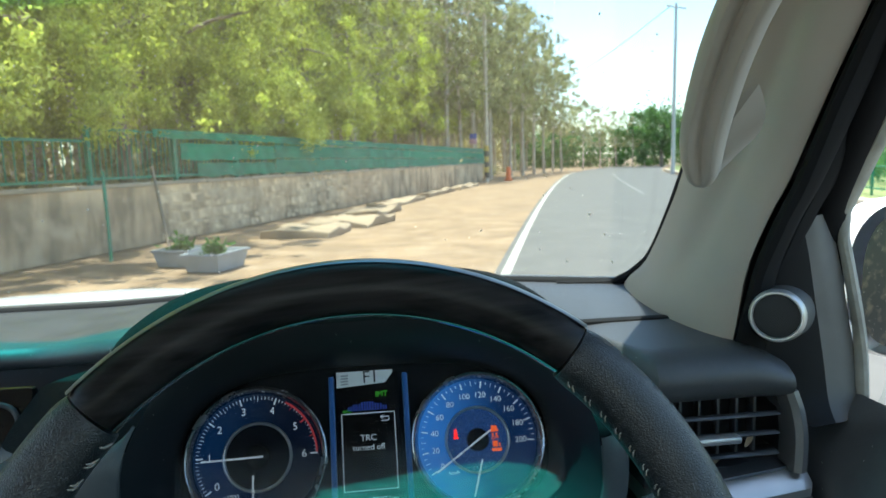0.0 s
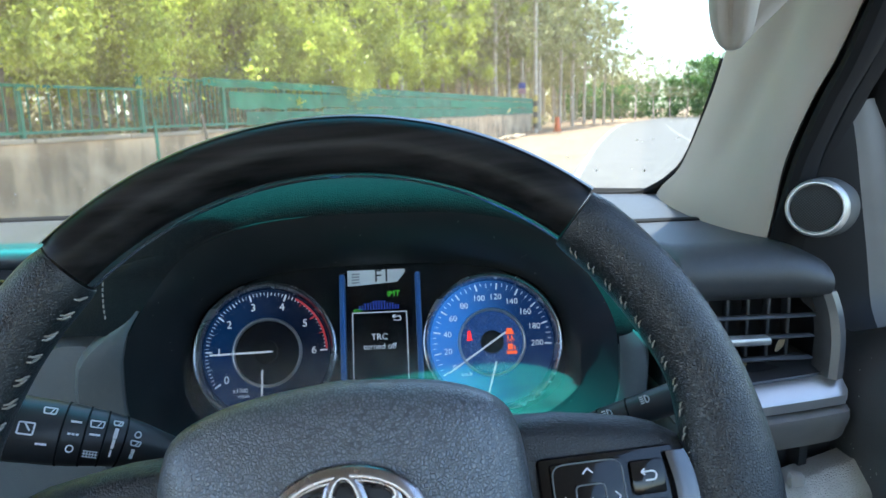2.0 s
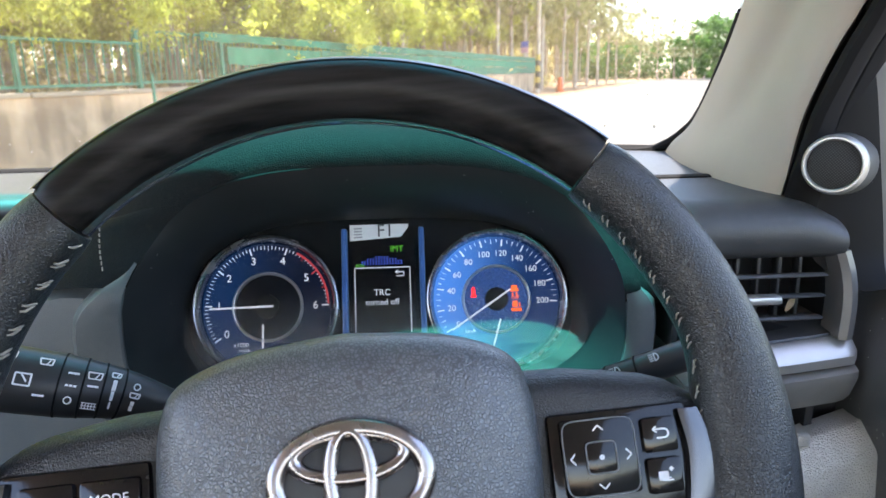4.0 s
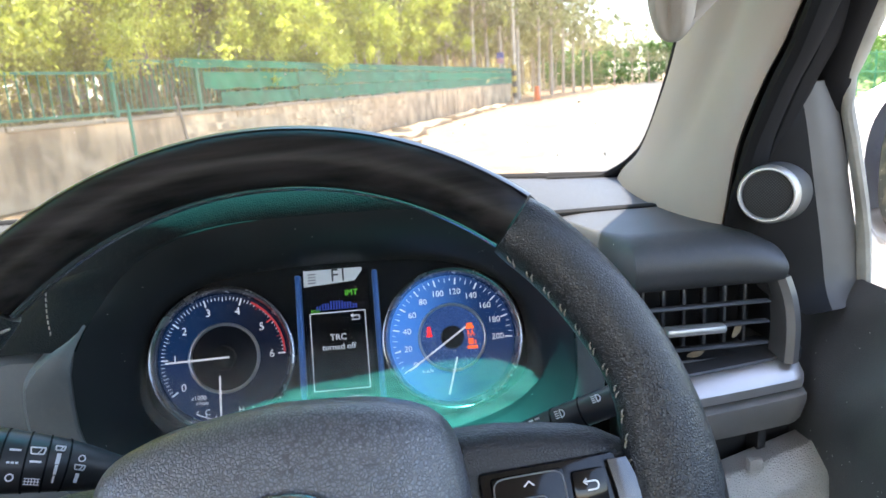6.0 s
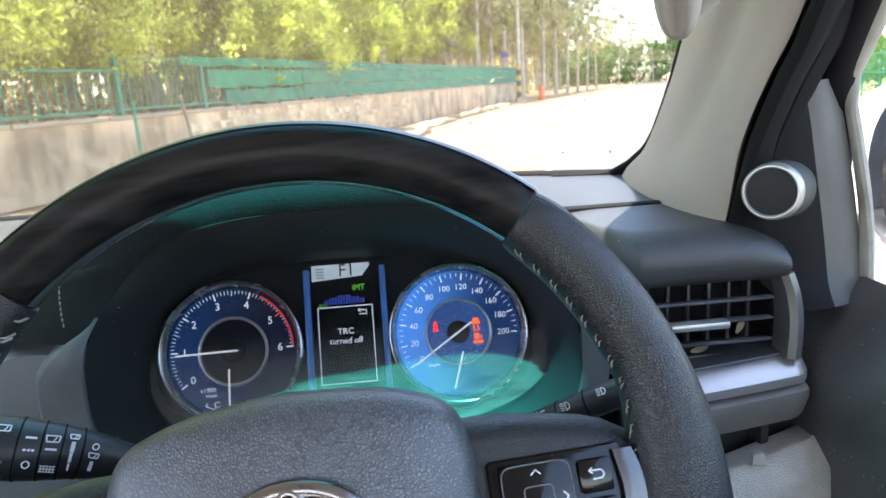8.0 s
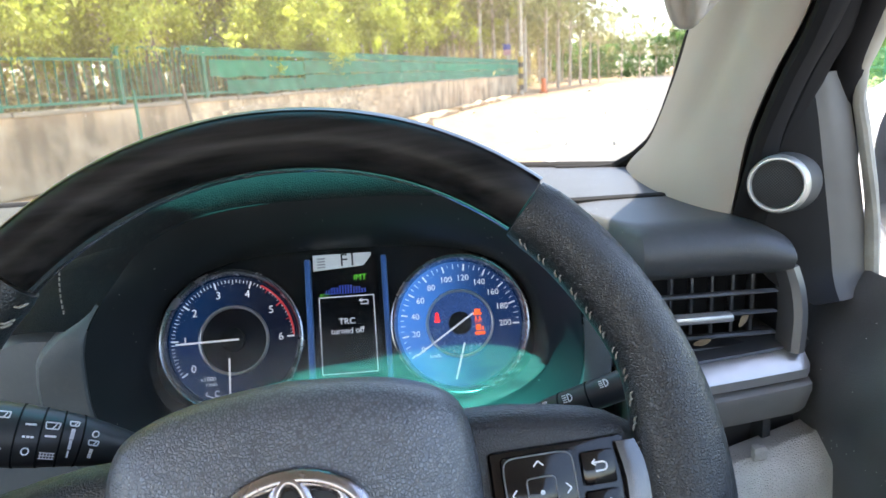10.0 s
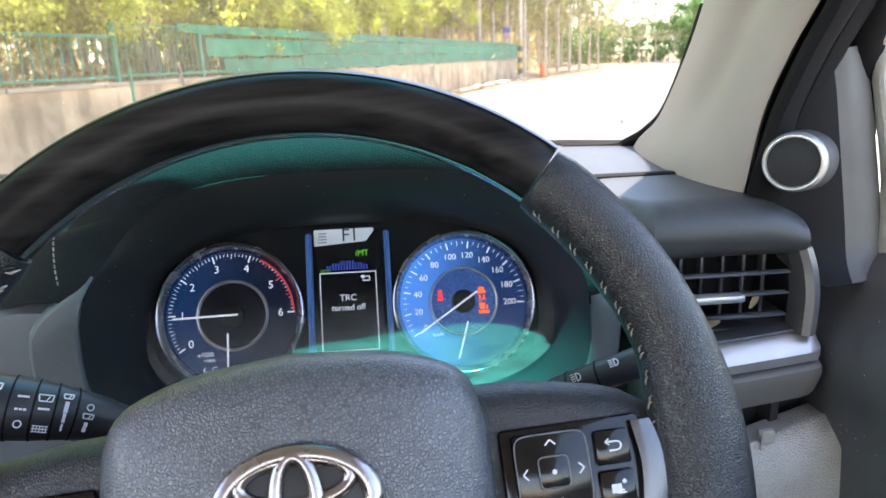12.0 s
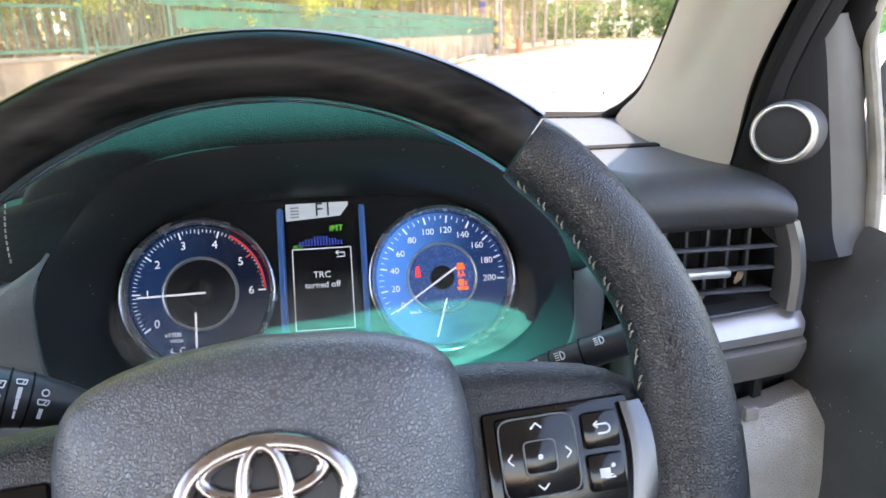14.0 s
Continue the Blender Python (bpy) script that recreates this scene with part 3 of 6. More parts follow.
column = solo("column_cover", bm, DASH_GREY, "grey plastic steering column cover behind the wheel", "column cover")

# column stalks
def stalk(name, pts, radii, label):
    th = thing(name, Matrix.Translation(pts[0]), label, "control stalk", "column stalks")
    bm = bmesh.new()
    n = 26
    P = spline(pts, n)
    sweep(bm, P, [float(np.interp(i / (n - 1), np.linspace(0, 1, len(radii)), radii)) for i in range(n)], 18)
    part("stalk_arm", bm, SMOOTH, th, world=True)
    return th, P


LR = [0.0055, 0.0078, 0.0128, 0.0158, 0.0172]
RR = [0.0055, 0.006, 0.0072, 0.0082, 0.0085]
left_stalk, LP = stalk("wiper_stalk", [(-0.075, 0.185, 1.250), (-0.105, 0.172, 1.2665), (-0.13, 0.158, 1.2835), (-0.155, 0.150, 1.2935), (-0.195, 0.141, 1.3065)], LR, "black plastic wiper stalk with white symbols")
right_stalk, RP = stalk("lamp_stalk", [(0.07, 0.19, 1.240), (0.10, 0.178, 1.260), (0.1265, 0.165, 1.2765), (0.145, 0.157, 1.2865), (0.18, 0.146, 1.304)], RR, "black plastic lamp stalk with white symbols")


def stalk_collar(th, p, d, r, name):
    d = Vector(d).normalized()
    m = Matrix.Translation(p) @ d.to_track_quat("Z", "Y").to_matrix().to_4x4()
    bm = bmesh.new()
    lathe(bm, [(r * 0.95, -0.0006), (r, -0.0004), (r, 0.0004), (r * 0.95, 0.0006)], 28, m)
    part(name, bm, RUBBER, th, world=True)


def on_stalk(p, d, r, eye=(0.03, -0.18, 1.45), roll=0.0):
    """A frame on the stalk's skin that faces the driver: X along the stalk."""
    d = Vector(d).normalized()
    to = (Vector(eye) - p)
    nrm = (to - d * to.dot(d)).normalized()
    m = frame_of(p + nrm * (r + 0.0003), d, nrm.cross(d), nrm)
    return m


def stalk_radius(i, radii):
    return float(np.interp(i / 25, np.linspace(0, 1, 5), radii))


for i in (13, 15, 17, 19):
    stalk_collar(left_stalk, LP[i], LP[i + 1] - LP[i - 1], stalk_radius(i, LR) + 0.0003, "collar")
for i in (13, 18):
    stalk_collar(right_stalk, RP[i], RP[i + 1] - RP[i - 1], stalk_radius(i, RR) + 0.0003, "collar")


def symbols(th, m, strokes, name="symbol_line"):
    for p, q, w in strokes:
        bm = bmesh.new()
        if p == q:
            arc_bar(bm, p, w, 0, 2 * math.pi, 0.0006, 0.0002, 0.0, 16)
        else:
            bar(bm, p, q, w, 0.0002)
        bm.transform(m @ Matrix.Scale(1.15, 4))
        part(name, bm, MARK, th, "white printed symbol", world=True, smooth=False)


def wiper_icon(s):
    return [((-s, -s * 0.5), (s, -s * 0.5), 0.0006), ((-s, -s * 0.5), (-s * 1.2, s * 0.6), 0.0006), ((s, -s * 0.5), (s * 1.2, s * 0.6), 0.0006), ((-s * 1.2, s * 0.6), (s * 1.2, s * 0.6), 0.0006), ((0, -s * 0.5), (s * 0.6, s * 0.4), 0.0005)]


def lamp_icon(s):
    return [((0, -s), (0, s), 0.0006), ((0, s), (s * 0.8, s * 0.7), 0.0006), ((s * 0.8, s * 0.7), (s * 1.1, 0), 0.0006), ((s * 1.1, 0), (s * 0.8, -s * 0.7), 0.0006), ((s * 0.8, -s * 0.7), (0, -s), 0.0006)] + [((-s * 0.4, y), (-s * 1.5, y), 0.0005) for y in (-s * 0.8, -s * 0.25, s * 0.3, s * 0.85)]


def ring_icon(r):
    return [((0.0, 0.0), (0.0, 0.0), r)]


def wedge(w, h):
    return [((0.0, -h / 2), (0.0, h / 2), w * 0.7)]


BOX_ICON = [((-0.003, -0.0024), (0.003, -0.0024), 0.0007), ((0.003, -0.0024), (0.003, 0.0024), 0.0007), ((0.003, 0.0024), (-0.003, 0.0024), 0.0007), ((-0.003, 0.0024), (-0.003, -0.0024), 0.0007), ((-0.001, 0.0024), (0.0016, -0.0008), 0.0007)]
SMALL = [((-0.0022, 0), (0.0022, 0), 0.0009)]
DOTS = [((-0.0022, 0), (-0.001, 0), 0.0009), ((-0.0006, 0), (0.0006, 0), 0.0009), ((0.001, 0), (0.0022, 0), 0.0009)]
HATCH = [((-0.003, 0.0012 * k), (0.003, 0.0012 * k), 0.0004) for k in (-1, 0, 1)] + [((0.0012 * k, -0.0014), (0.0012 * k, 0.0014), 0.0004) for k in (-2, -1, 0, 1, 2)]
for i, icon, off in ((21, BOX_ICON, 0.0), (20, wiper_icon(0.0022), 0.0095), (22, wiper_icon(0.0022), 0.011), (20, SMALL, -0.0065),
                     (18, SMALL, 0.006), (18, DOTS, 0.0), (18, ring_icon(0.0014), -0.007),
                     (16, wiper_icon(0.0024), 0.006), (16, SMALL[:1], 0.001), (16, HATCH, -0.0085),
                     (14, wiper_icon(0.0016), 0.008), (14, wedge(0.0024, 0.0046), 0.003), (14, wedge(0.0018, 0.004), -0.0022), (14, wedge(0.0012, 0.003), -0.0068),
                     (12, ring_icon(0.0013), 0.0045), (12, wiper_icon(0.0018), 0.0), (12, wedge(0.0022, 0.002), -0.004), (12, wedge(0.0022, 0.002), -0.0064)):
    r = stalk_radius(i, LR)
    d = LP[i + 1] - LP[i - 1] if i < 25 else LP[25] - LP[23]
    m = on_stalk(LP[i], -d, r)
    symbols(left_stalk, m @ Matrix.Translation((0, off, -off * off * 28)), icon)
for i, icon, off in ((11, [((-0.003, 0.0), (-0.0005, 0.0), 0.001), ((0.0005, 0.0), (0.003, 0.0), 0.001)], 0.005), (11, lamp_icon(0.0017), -0.002), (15, lamp_icon(0.0019), 0.003), (15, lamp_icon(0.0017), -0.005), (20, lamp_icon(0.0017), 0.004)):
    d = RP[i + 1] - RP[i - 1]
    m = on_stalk(RP[i], d, stalk_radius(i, RR))
    symbols(right_stalk, m @ Matrix.Translation((0, off, -off * off * 40)), icon)

# ---- instrument cluster ----
CL = tilted((0, 0.306, 1.28), 22.8)
cluster = thing("instrument_cluster", CL, "lit blue twin-dial instrument cluster with centre display", "instrument cluster")
bm = bmesh.new()
box(bm, (0, 0.0, -0.012), (0.32, 0.142, 0.006), 0.001)
part("back_panel", bm, SURROUND, cluster, "black dial surround")


def dial(name, cx, face, label):
    m = CL @ Matrix.Translation((cx, -0.001, 0))
    bm = bmesh.new()
    lathe(bm, [(0.0001, -0.0075), (0.024, -0.0075), (0.047, -0.004), (0.0475, -0.006)], 64)
    bm.transform(Matrix.Translation((cx, -0.001, 0)))
    me = mesh_of(name, bm, face)
    me.transform(Matrix.Translation((-cx, 0.001, 0)))
    ob = new(name, me)
    ob.parent = cluster
    ob.matrix_basis = Matrix.Translation((cx, -0.001, 0))
    WORLD_OF[name_key(ob)] = m
    tagged(ob, label)
    bm = bmesh.new()
    lathe(bm, [(0.0474, -0.005), (0.0486, -0.0008), (0.0506, 0.0026), (0.0516, 0.0034), (0.0525, 0.0028), (0.0529, 0.0005), (0.0529, -0.009)], 72)
    part("bezel_ring", bm, DIAL_RING, ob, "brushed metal bezel ring")
    bm = bmesh.new()
    lathe(bm, [(0.0238, -0.0075), (0.0242, -0.0042), (0.0252, -0.0036), (0.026, -0.0046), (0.0262, -0.0075)], 56)
    part("inner_ring", bm, SILVER, ob, "thin metal inner ring")
    return ob


def polar(r, deg):
    return (r * math.cos(radians(deg)), r * math.sin(radians(deg)))


tach = dial("rev_counter", -0.085, TACH_FACE, "dark blue rev counter dial")
speedo = dial("speedometer", 0.085, SPEEDO_FACE, "bright blue speedometer dial")
for ob, n, major, step, a0, a1 in ((tach, 60, 10, 1, 213.5, 0.0), (speedo, 40, 4, 20, 212.0, -4.0)):
    bm, bmr = bmesh.new(), bmesh.new()
    for i in range(n + 1):
        a = a0 + (a1 - a0) * i / n
        big = i % major == 0
        mid = i % (major // 2) == 0
        target = bmr if (ob is tach and i >= 43 and i % 5 == 0 and i < 60) else bm
        bar(target, polar(0.0400 if big else (0.0415 if mid else 0.0428), a), polar(0.0452, a), 0.0010 if big else 0.0004, 0.0003, -0.0038)
    if ob is tach:
        arc_bar(bmr, (0, 0), 0.0448, radians(61), radians(1), 0.0013, 0.0003, -0.0037)
        part("red_zone", bmr, REDMARK, ob, "red warning arc", smooth=False)
    else:
        bmr.free()
    part("scale_marks", bm, LIT, ob, "white lit scale marks", smooth=False)
    for k in range(n // major + 1):
        a = a0 + (a1 - a0) * k * major / n
        x, y = polar(0.0352 if ob is tach else 0.0345, a)
        letters("numeral", str(k * step), 0.0080 if ob is tach else 0.0064, x, y, -0.0042, LIT, ob)
    bm = bmesh.new()
    lathe(bm, [(0.0001, -0.001), (0.0072, -0.001), (0.0085, -0.002), (0.009, -0.0075)], 32)
    part("needle_hub", bm, SURROUND, ob)
    bm = bmesh.new()
    a = 181.0 if ob is tach else 213.0
    bar(bm, polar(-0.012 if ob is speedo else -0.005, a), polar(0.041, a), 0.0013, 0.0007, -0.0006)
    part("needle", bm, LIT, ob, "white lit needle", smooth=False)
    bm = bmesh.new()
    if ob is tach:
        bar(bm, (-0.003, -0.013), (-0.0032, -0.042), 0.0013, 0.0004, -0.0032)
    else:
        bar(bm, (0.0022, -0.015), (-0.0062, -0.042), 0.0013, 0.0004, -0.0032)
    part("small_needle", bm, LIT, ob, "short white needle", smooth=False)
letters("unit_text", "x1000", 0.0045, -0.019, -0.0275, -0.0040, LIT, tach)
letters("unit_text", "r/min", 0.004, -0.0165, -0.0315, -0.0040, LIT, tach)
letters("cold_text", "C", 0.006, -0.0128, -0.0385, -0.0040, LIT, tach)
letters("hot_text", "H", 0.006, 0.0115, -0.0385, -0.0040, LIT, tach)
letters("unit_text", "km/h", 0.0042, -0.0205, -0.0235, -0.0040, LIT, speedo)
bm = bmesh.new()
arc_bar(bm, (0, 0), 0.044, radians(-118), radians(-62), 0.0007, 0.0003, -0.0037)
for k in range(7):
    bar(bm, polar(0.0415, -118 + k * 56 / 6), polar(0.044, -118 + k * 56 / 6), 0.0006, 0.0003, -0.0037)
part("temperature_scale", bm, LIT, tach, "white temperature scale", smooth=False)
# honeycomb centre plate of the speedometer
bm = bmesh.new()
lathe(bm, [(0.0001, -0.0058), (0.0235, -0.0058), (0.0237, -0.0073)], 40)
plate = part("honeycomb_plate", bm, mat("honeycomb_plate", (0.01, 0.025, 0.07), 0.4, var=0.3, scale=300, bump=0.9, bscale=330, kind="leather", emit=(0.006, 0.02, 0.07), power=0.4), speedo, "dark blue honeycomb plate")
bm = bmesh.new()
lathe(bm, [(0.0001, -0.0062), (0.0235, -0.0062), (0.0237, -0.0073)], 40)
part("centre_plate", bm, mat("tach_centre", (0.003, 0.005, 0.010), 0.35, spec=0.1, var=0.2, scale=60), tach, "dark centre plate")
# warning lights
bm = bmesh.new()
lathe(bm, [(0.0001, 0), (0.0013, 0), (0.0013, -0.0003)], 12, Matrix.Translation((-0.0172, 0.0080, -0.005)))
bar(bm, (-0.0172, 0.0068), (-0.0172, 0.0022), 0.0030, 0.0003, -0.0053)
bar(bm, (-0.0193, 0.0024), (-0.0151, 0.0024), 0.0016, 0.0003, -0.0053)
part("belt_lamp", bm, LITRED, speedo, "red lit belt warning lamp", smooth=False)
bm = bmesh.new()
for p, q, w in (((0.0115, 0.0085), (0.0160, 0.0085), 0.0026), ((0.0105, 0.0062), (0.017, 0.0062), 0.0022), ((0.0122, 0.0042), (0.0126, 0.0012), 0.0011), ((0.0152, 0.0042), (0.0156, 0.0012), 0.0011),
                ((0.0118, -0.0042), (0.0158, -0.0042), 0.0045), ((0.0172, -0.0035), (0.0172, -0.0065), 0.0011), ((0.0108, -0.0086), (0.0186, -0.0086), 0.0024)):
    bar(bm, p, q, w, 0.0003, -0.0053)
part("amber_lamp", bm, LITORANGE, speedo, "orange lit skid and fuel lamps", smooth=False)
letters("off_text", "OFF", 0.0036, 0.0142, 0.0004, -0.0051, LITORANGE, speedo)

# centre display
bm = bmesh.new()
box(bm, (-0.001, -0.004, -0.0095), (0.052, 0.122, 0.003), 0.0006)
display = part("display", bm, SCREEN, cluster, "black glossy display panel")
for cx in (-0.0277, 0.0300):
    bm = bmesh.new()
    box(bm, (cx, -0.006, -0.004), (0.0042, 0.122, 0.008), 0.0012)
    part("blue_strip", bm, BLUEBAR, cluster, "blue edge strip")
bm = bmesh.new()
for p, q in (((-0.0207, 0.0258), (0.0207, 0.0258)), ((-0.0207, 0.0258), (-0.0207, -0.032)), ((0.0207, 0.0258), (0.0207, -0.032)), ((-0.0207, -0.032), (0.0207, -0.032))):
    bar(bm, p, q, 0.0006, 0.0002, -0.0079)
bar(bm, (0.0098, 0.0222), (0.0160, 0.0222), 0.0006, 0.0002, -0.0079)
bar(bm, (0.0160, 0.0222), (0.0160, 0.0192), 0.0006, 0.0002, -0.0079)
bar(bm, (0.0160, 0.0192), (0.0105, 0.0192), 0.0006, 0.0002, -0.0079)
bar(bm, (0.0098, 0.0222), (0.0118, 0.0237), 0.0006, 0.0002, -0.0079)
bar(bm, (0.0098, 0.0222), (0.0118, 0.0207), 0.0006, 0.0002, -0.0079)
part("message_frame", bm, LIT, display, "thin white message frame", smooth=False)
letters("message_text", "TRC", 0.0066, -0.0005, 0.0068, -0.0078, LIT, display, "white lit words TRC turned off")
letters("message_text", "turned off", 0.0062, -0.0005, -0.0004, -0.0078, LIT, display)
letters("gear_text", "iMT", 0.0062, 0.0112, 0.0398, -0.0078, LITGREEN, display, "green lit letters iMT")
letters("eco_text", "ECO", 0.0032, -0.0165, 0.0275, -0.0078, LITGREEN, display)
letters("odometer_text", "18207 km", 0.0058, 0.009, -0.0395, -0.0078, LIT, display)
bm = bmesh.new()
for i in range(15):
    for j in range(2 + int(2.2 * math.sin(math.pi * (i + 0.5) / 15))):
        x = -0.0150 + 0.0021 * i
        bar(bm, (x, 0.0282 + j * 0.0017), (x, 0.0293 + j * 0.0017), 0.0010, 0.0002, -0.0079)
part("eco_meter", bm, LITBLUE, display, "blue lit eco bars", smooth=False)
bm = bmesh.new()
for p in [[(-0.0238, 0.0462), (0.0145, 0.0486), (0.0205, 0.0560), (0.0205, 0.0585), (-0.0238, 0.0585)]]:
    lo = [Vector((x, y, -0.0058)) for x, y in p]
    loft(bm, [lo, [q + Vector((0, 0, 0.0003)) for q in lo]], True, True, True)
sticker = part("sticker", bm, STICKER, cluster, "white paper sticker reading F1", smooth=False)
letters("sticker_text", "F1", 0.0135, 0.003, 0.0532, -0.0053, INK, sticker)
bm = bmesh.new()
for k in range(4):
    bar(bm, (-0.0205, 0.0488 + k * 0.0022), (-0.0145, 0.0490 + k * 0.0022), 0.0011, 0.0002, -0.0054)
part("print_bar", bm, mat("grey_print", (0.3, 0.3, 0.3), 0.6, var=0.1), sticker, smooth=False)
bm = bmesh.new()
loft(bm, [[Vector((0.157 * s * math.copysign(abs(math.cos(a)) ** 0.74, math.cos(a)), 0.001 + 0.071 * s * math.copysign(abs(math.sin(a)) ** 0.8, math.sin(a)), 0.0095 - 0.003 * s * math.sin(a) + 0.0072 * s * math.cos(a))) for a in [2 * math.pi * q / 56 for q in range(56)]] for s in (1.0, 0.8, 0.5, 0.2, 0.01)], True, False, True)
lens = part("lens_cover", bm, LENS_GLASS, cluster, "clear dusty plastic lens cover")

# ---- dashboard ----
dash = thing("dashboard", Matrix.Translation((-0.2, 0.45, 1.2)), "black grained dashboard with hooded instrument binnacle", "dashboard")


def hood_ring(hw, top, ytop, bottom, lean, n=56, full=True, ex=0.62, front=0.0):
    out = []
    rng = [2 * math.pi * q / n for q in range(n)] if full else [math.pi * q / (n // 2) for q in range(n // 2 + 1)]
    zc = bottom + (top - bottom) * 0.42
    for a in rng:
        c, s = math.cos(a), math.sin(a)
        x = hw * math.copysign(abs(c) ** ex, c)
        z = zc + (top - zc if s >= 0 else zc - bottom) * math.copysign(abs(s) ** (ex + 0.12), s)
        y = ytop + lean * (z - top)
        y += (min(y, 0.236 + 0.06 * (z - 1.25)) - y) * front * smooth01(1.345, 1.305, z)
        out.append(Vector((x, y, z)))
    return out


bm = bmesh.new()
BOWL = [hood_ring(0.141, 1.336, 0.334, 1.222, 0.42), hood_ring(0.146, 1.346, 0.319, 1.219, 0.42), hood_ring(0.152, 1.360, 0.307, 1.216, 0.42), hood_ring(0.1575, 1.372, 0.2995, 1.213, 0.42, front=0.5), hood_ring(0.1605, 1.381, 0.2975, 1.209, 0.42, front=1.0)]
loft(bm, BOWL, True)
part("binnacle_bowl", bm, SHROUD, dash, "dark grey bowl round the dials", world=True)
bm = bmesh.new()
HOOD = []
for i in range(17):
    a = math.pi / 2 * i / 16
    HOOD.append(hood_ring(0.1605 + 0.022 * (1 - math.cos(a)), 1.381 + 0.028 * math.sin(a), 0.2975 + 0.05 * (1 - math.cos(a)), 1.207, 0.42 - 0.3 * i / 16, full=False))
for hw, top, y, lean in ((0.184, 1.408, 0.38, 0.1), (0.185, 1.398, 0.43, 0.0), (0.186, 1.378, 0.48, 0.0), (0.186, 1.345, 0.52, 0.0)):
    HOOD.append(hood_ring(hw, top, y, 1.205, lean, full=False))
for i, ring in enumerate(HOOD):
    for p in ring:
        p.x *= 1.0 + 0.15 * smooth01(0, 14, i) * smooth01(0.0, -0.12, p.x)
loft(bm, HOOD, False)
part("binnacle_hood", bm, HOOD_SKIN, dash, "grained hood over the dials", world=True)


def base_y(x):
    return 0.605 - 0.145 * ((x + 0.35) / 0.62) ** 2 if x > -0.35 else 0.605 - 0.12 * ((x + 0.35) / 0.75) ** 2


def base_z(x):
    return 1.358 - 0.024 * smooth01(0.08, -0.32, x)


def lip(x):
    k = smooth01(0.145, 0.20, x)
    left = smooth01(-0.165, -0.30, x)
    y, z = 0.365 + 0.068 * left, 1.362 - 0.021 * left
    return y * (1 - k) + 0.227 * k, z * (1 - k) + 1.360 * k, 0.010 * (1 - k) + 0.020 * k, 0.012 * (1 - k) + 0.025 * k


def top_pad(u, v):
    x = -1.05 + 1.362 * u
    yl, zl, rz, ry = lip(x)
    yb = base_y(x) + 0.05
    e = smooth01(0.255, 0.314, x)
    tip = smooth01(0.298, 0.312, x)
    bottom = zl - 2 * rz + 0.004 * tip
    h = 2 * rz * (1 - 0.45 * e ** 1.6) * (1 - 0.5 * tip)
    back = 0.012 * tip
    if v < 0.5:
        a = v / 0.5 * math.pi
        return (x, yl + ry - ry * math.sin(a) * (1 - 0.45 * tip) + back, bottom + h * (1 - math.cos(a)) / 2)
    k = (v - 0.5) / 0.5
    y0, z0 = yl + ry + back, bottom + h
    return (x, y0 + (yb - y0) * k, z0 + (base_z(x) + 0.008 - z0) * smooth01(0, 0.9, k) + 0.003 * math.sin(math.pi * k))


bm = bmesh.new()
sheet(bm, top_pad, 190, 48)
part("top_pad", bm, DASH, dash, "grained black top pad", world=True)
# face below the pad
bm = bmesh.new()
sheet(bm, lambda u, v: (-1.05 + 0.88 * u, 0.448 - 0.04 * smooth01(0.93, 1.0, u) - 0.10 * (1 - v) ** 1.5 - 0.045 * smooth01(0.0, 0.3, 1 - v), 0.95 + 0.386 * v), 60, 24)
# dark shroud colour stands in for the shade under the pad lip
part("lower_panel", bm, SHROUD, dash, "lower panel, darkened for the shade under the pad", world=True)
# grey bezel that wraps the bowl from the left leg of the hood round to the right
bm = bmesh.new()
edge = [p for p in hood_ring(0.1605, 1.381, 0.2975, 1.209, 0.42, n=160, front=1.0) if p.z < (1.327 if p.x < 0 else 1.306)]
edge.sort(key=lambda p: math.atan2(p.z - 1.275, p.x) if p.x > 0 or p.z < 1.275 else math.atan2(p.z - 1.275, p.x) - 2 * math.pi)
rings = []
for p in edge:
    away = Vector((p.x * 0.55, 0, p.z - 1.275)).normalized()
    side = smooth01(0.02, -0.1, p.x)
    w = 0.002 + (0.031 * smooth01(1.328, 1.285, p.z) * side + 0.019 * smooth01(1.318, 1.285, p.z) * (1 - side)) * (1 + 0.2 * smooth01(1.25, 1.21, p.z))
    rings.append([p + away * (w * k + o) + Vector((0, dy, 0)) for k, o, dy in ((0, 0, 0.004), (0, 0.0004, -0.0012), (0, 0.0016, -0.0022), (0.5, 0.001, -0.0026), (0.88, 0, -0.0012), (1, 0, 0.003), (1, 0.003, 0.011), (1, 0.008, 0.05), (1, 0.012, 0.11))])
loft(bm, rings, False)
part("dial_bezel", bm, DASH_GREY, dash, "grey grained bezel curving round the dials", world=True)
# panel beside the bezel and stitched leg of the hood above it
bm = bmesh.new()
sheet(bm, lambda u, v: (-0.178 - 0.16 * u, 0.262 + 0.03 * u + 0.05 * max(0.0, v - 0.8) / 0.2 - 0.03 * (1 - v), 1.10 + 0.2235 * smooth01(0, 1.0, v) ** 0.8 - 0.055 * smooth01(0.15, 0.8, u) * v), 16, 30, 0.004)
part("side_panel", bm, DASH_GREY, dash, "grey panel beside the dials", world=True)
bm = bmesh.new()
leg = sorted((p for p in hood_ring(0.1605, 1.381, 0.2975, 1.209, 0.42, n=240, front=1.0) if p.x < 0 and 1.296 < p.z < 1.3805), key=lambda p: p.z)
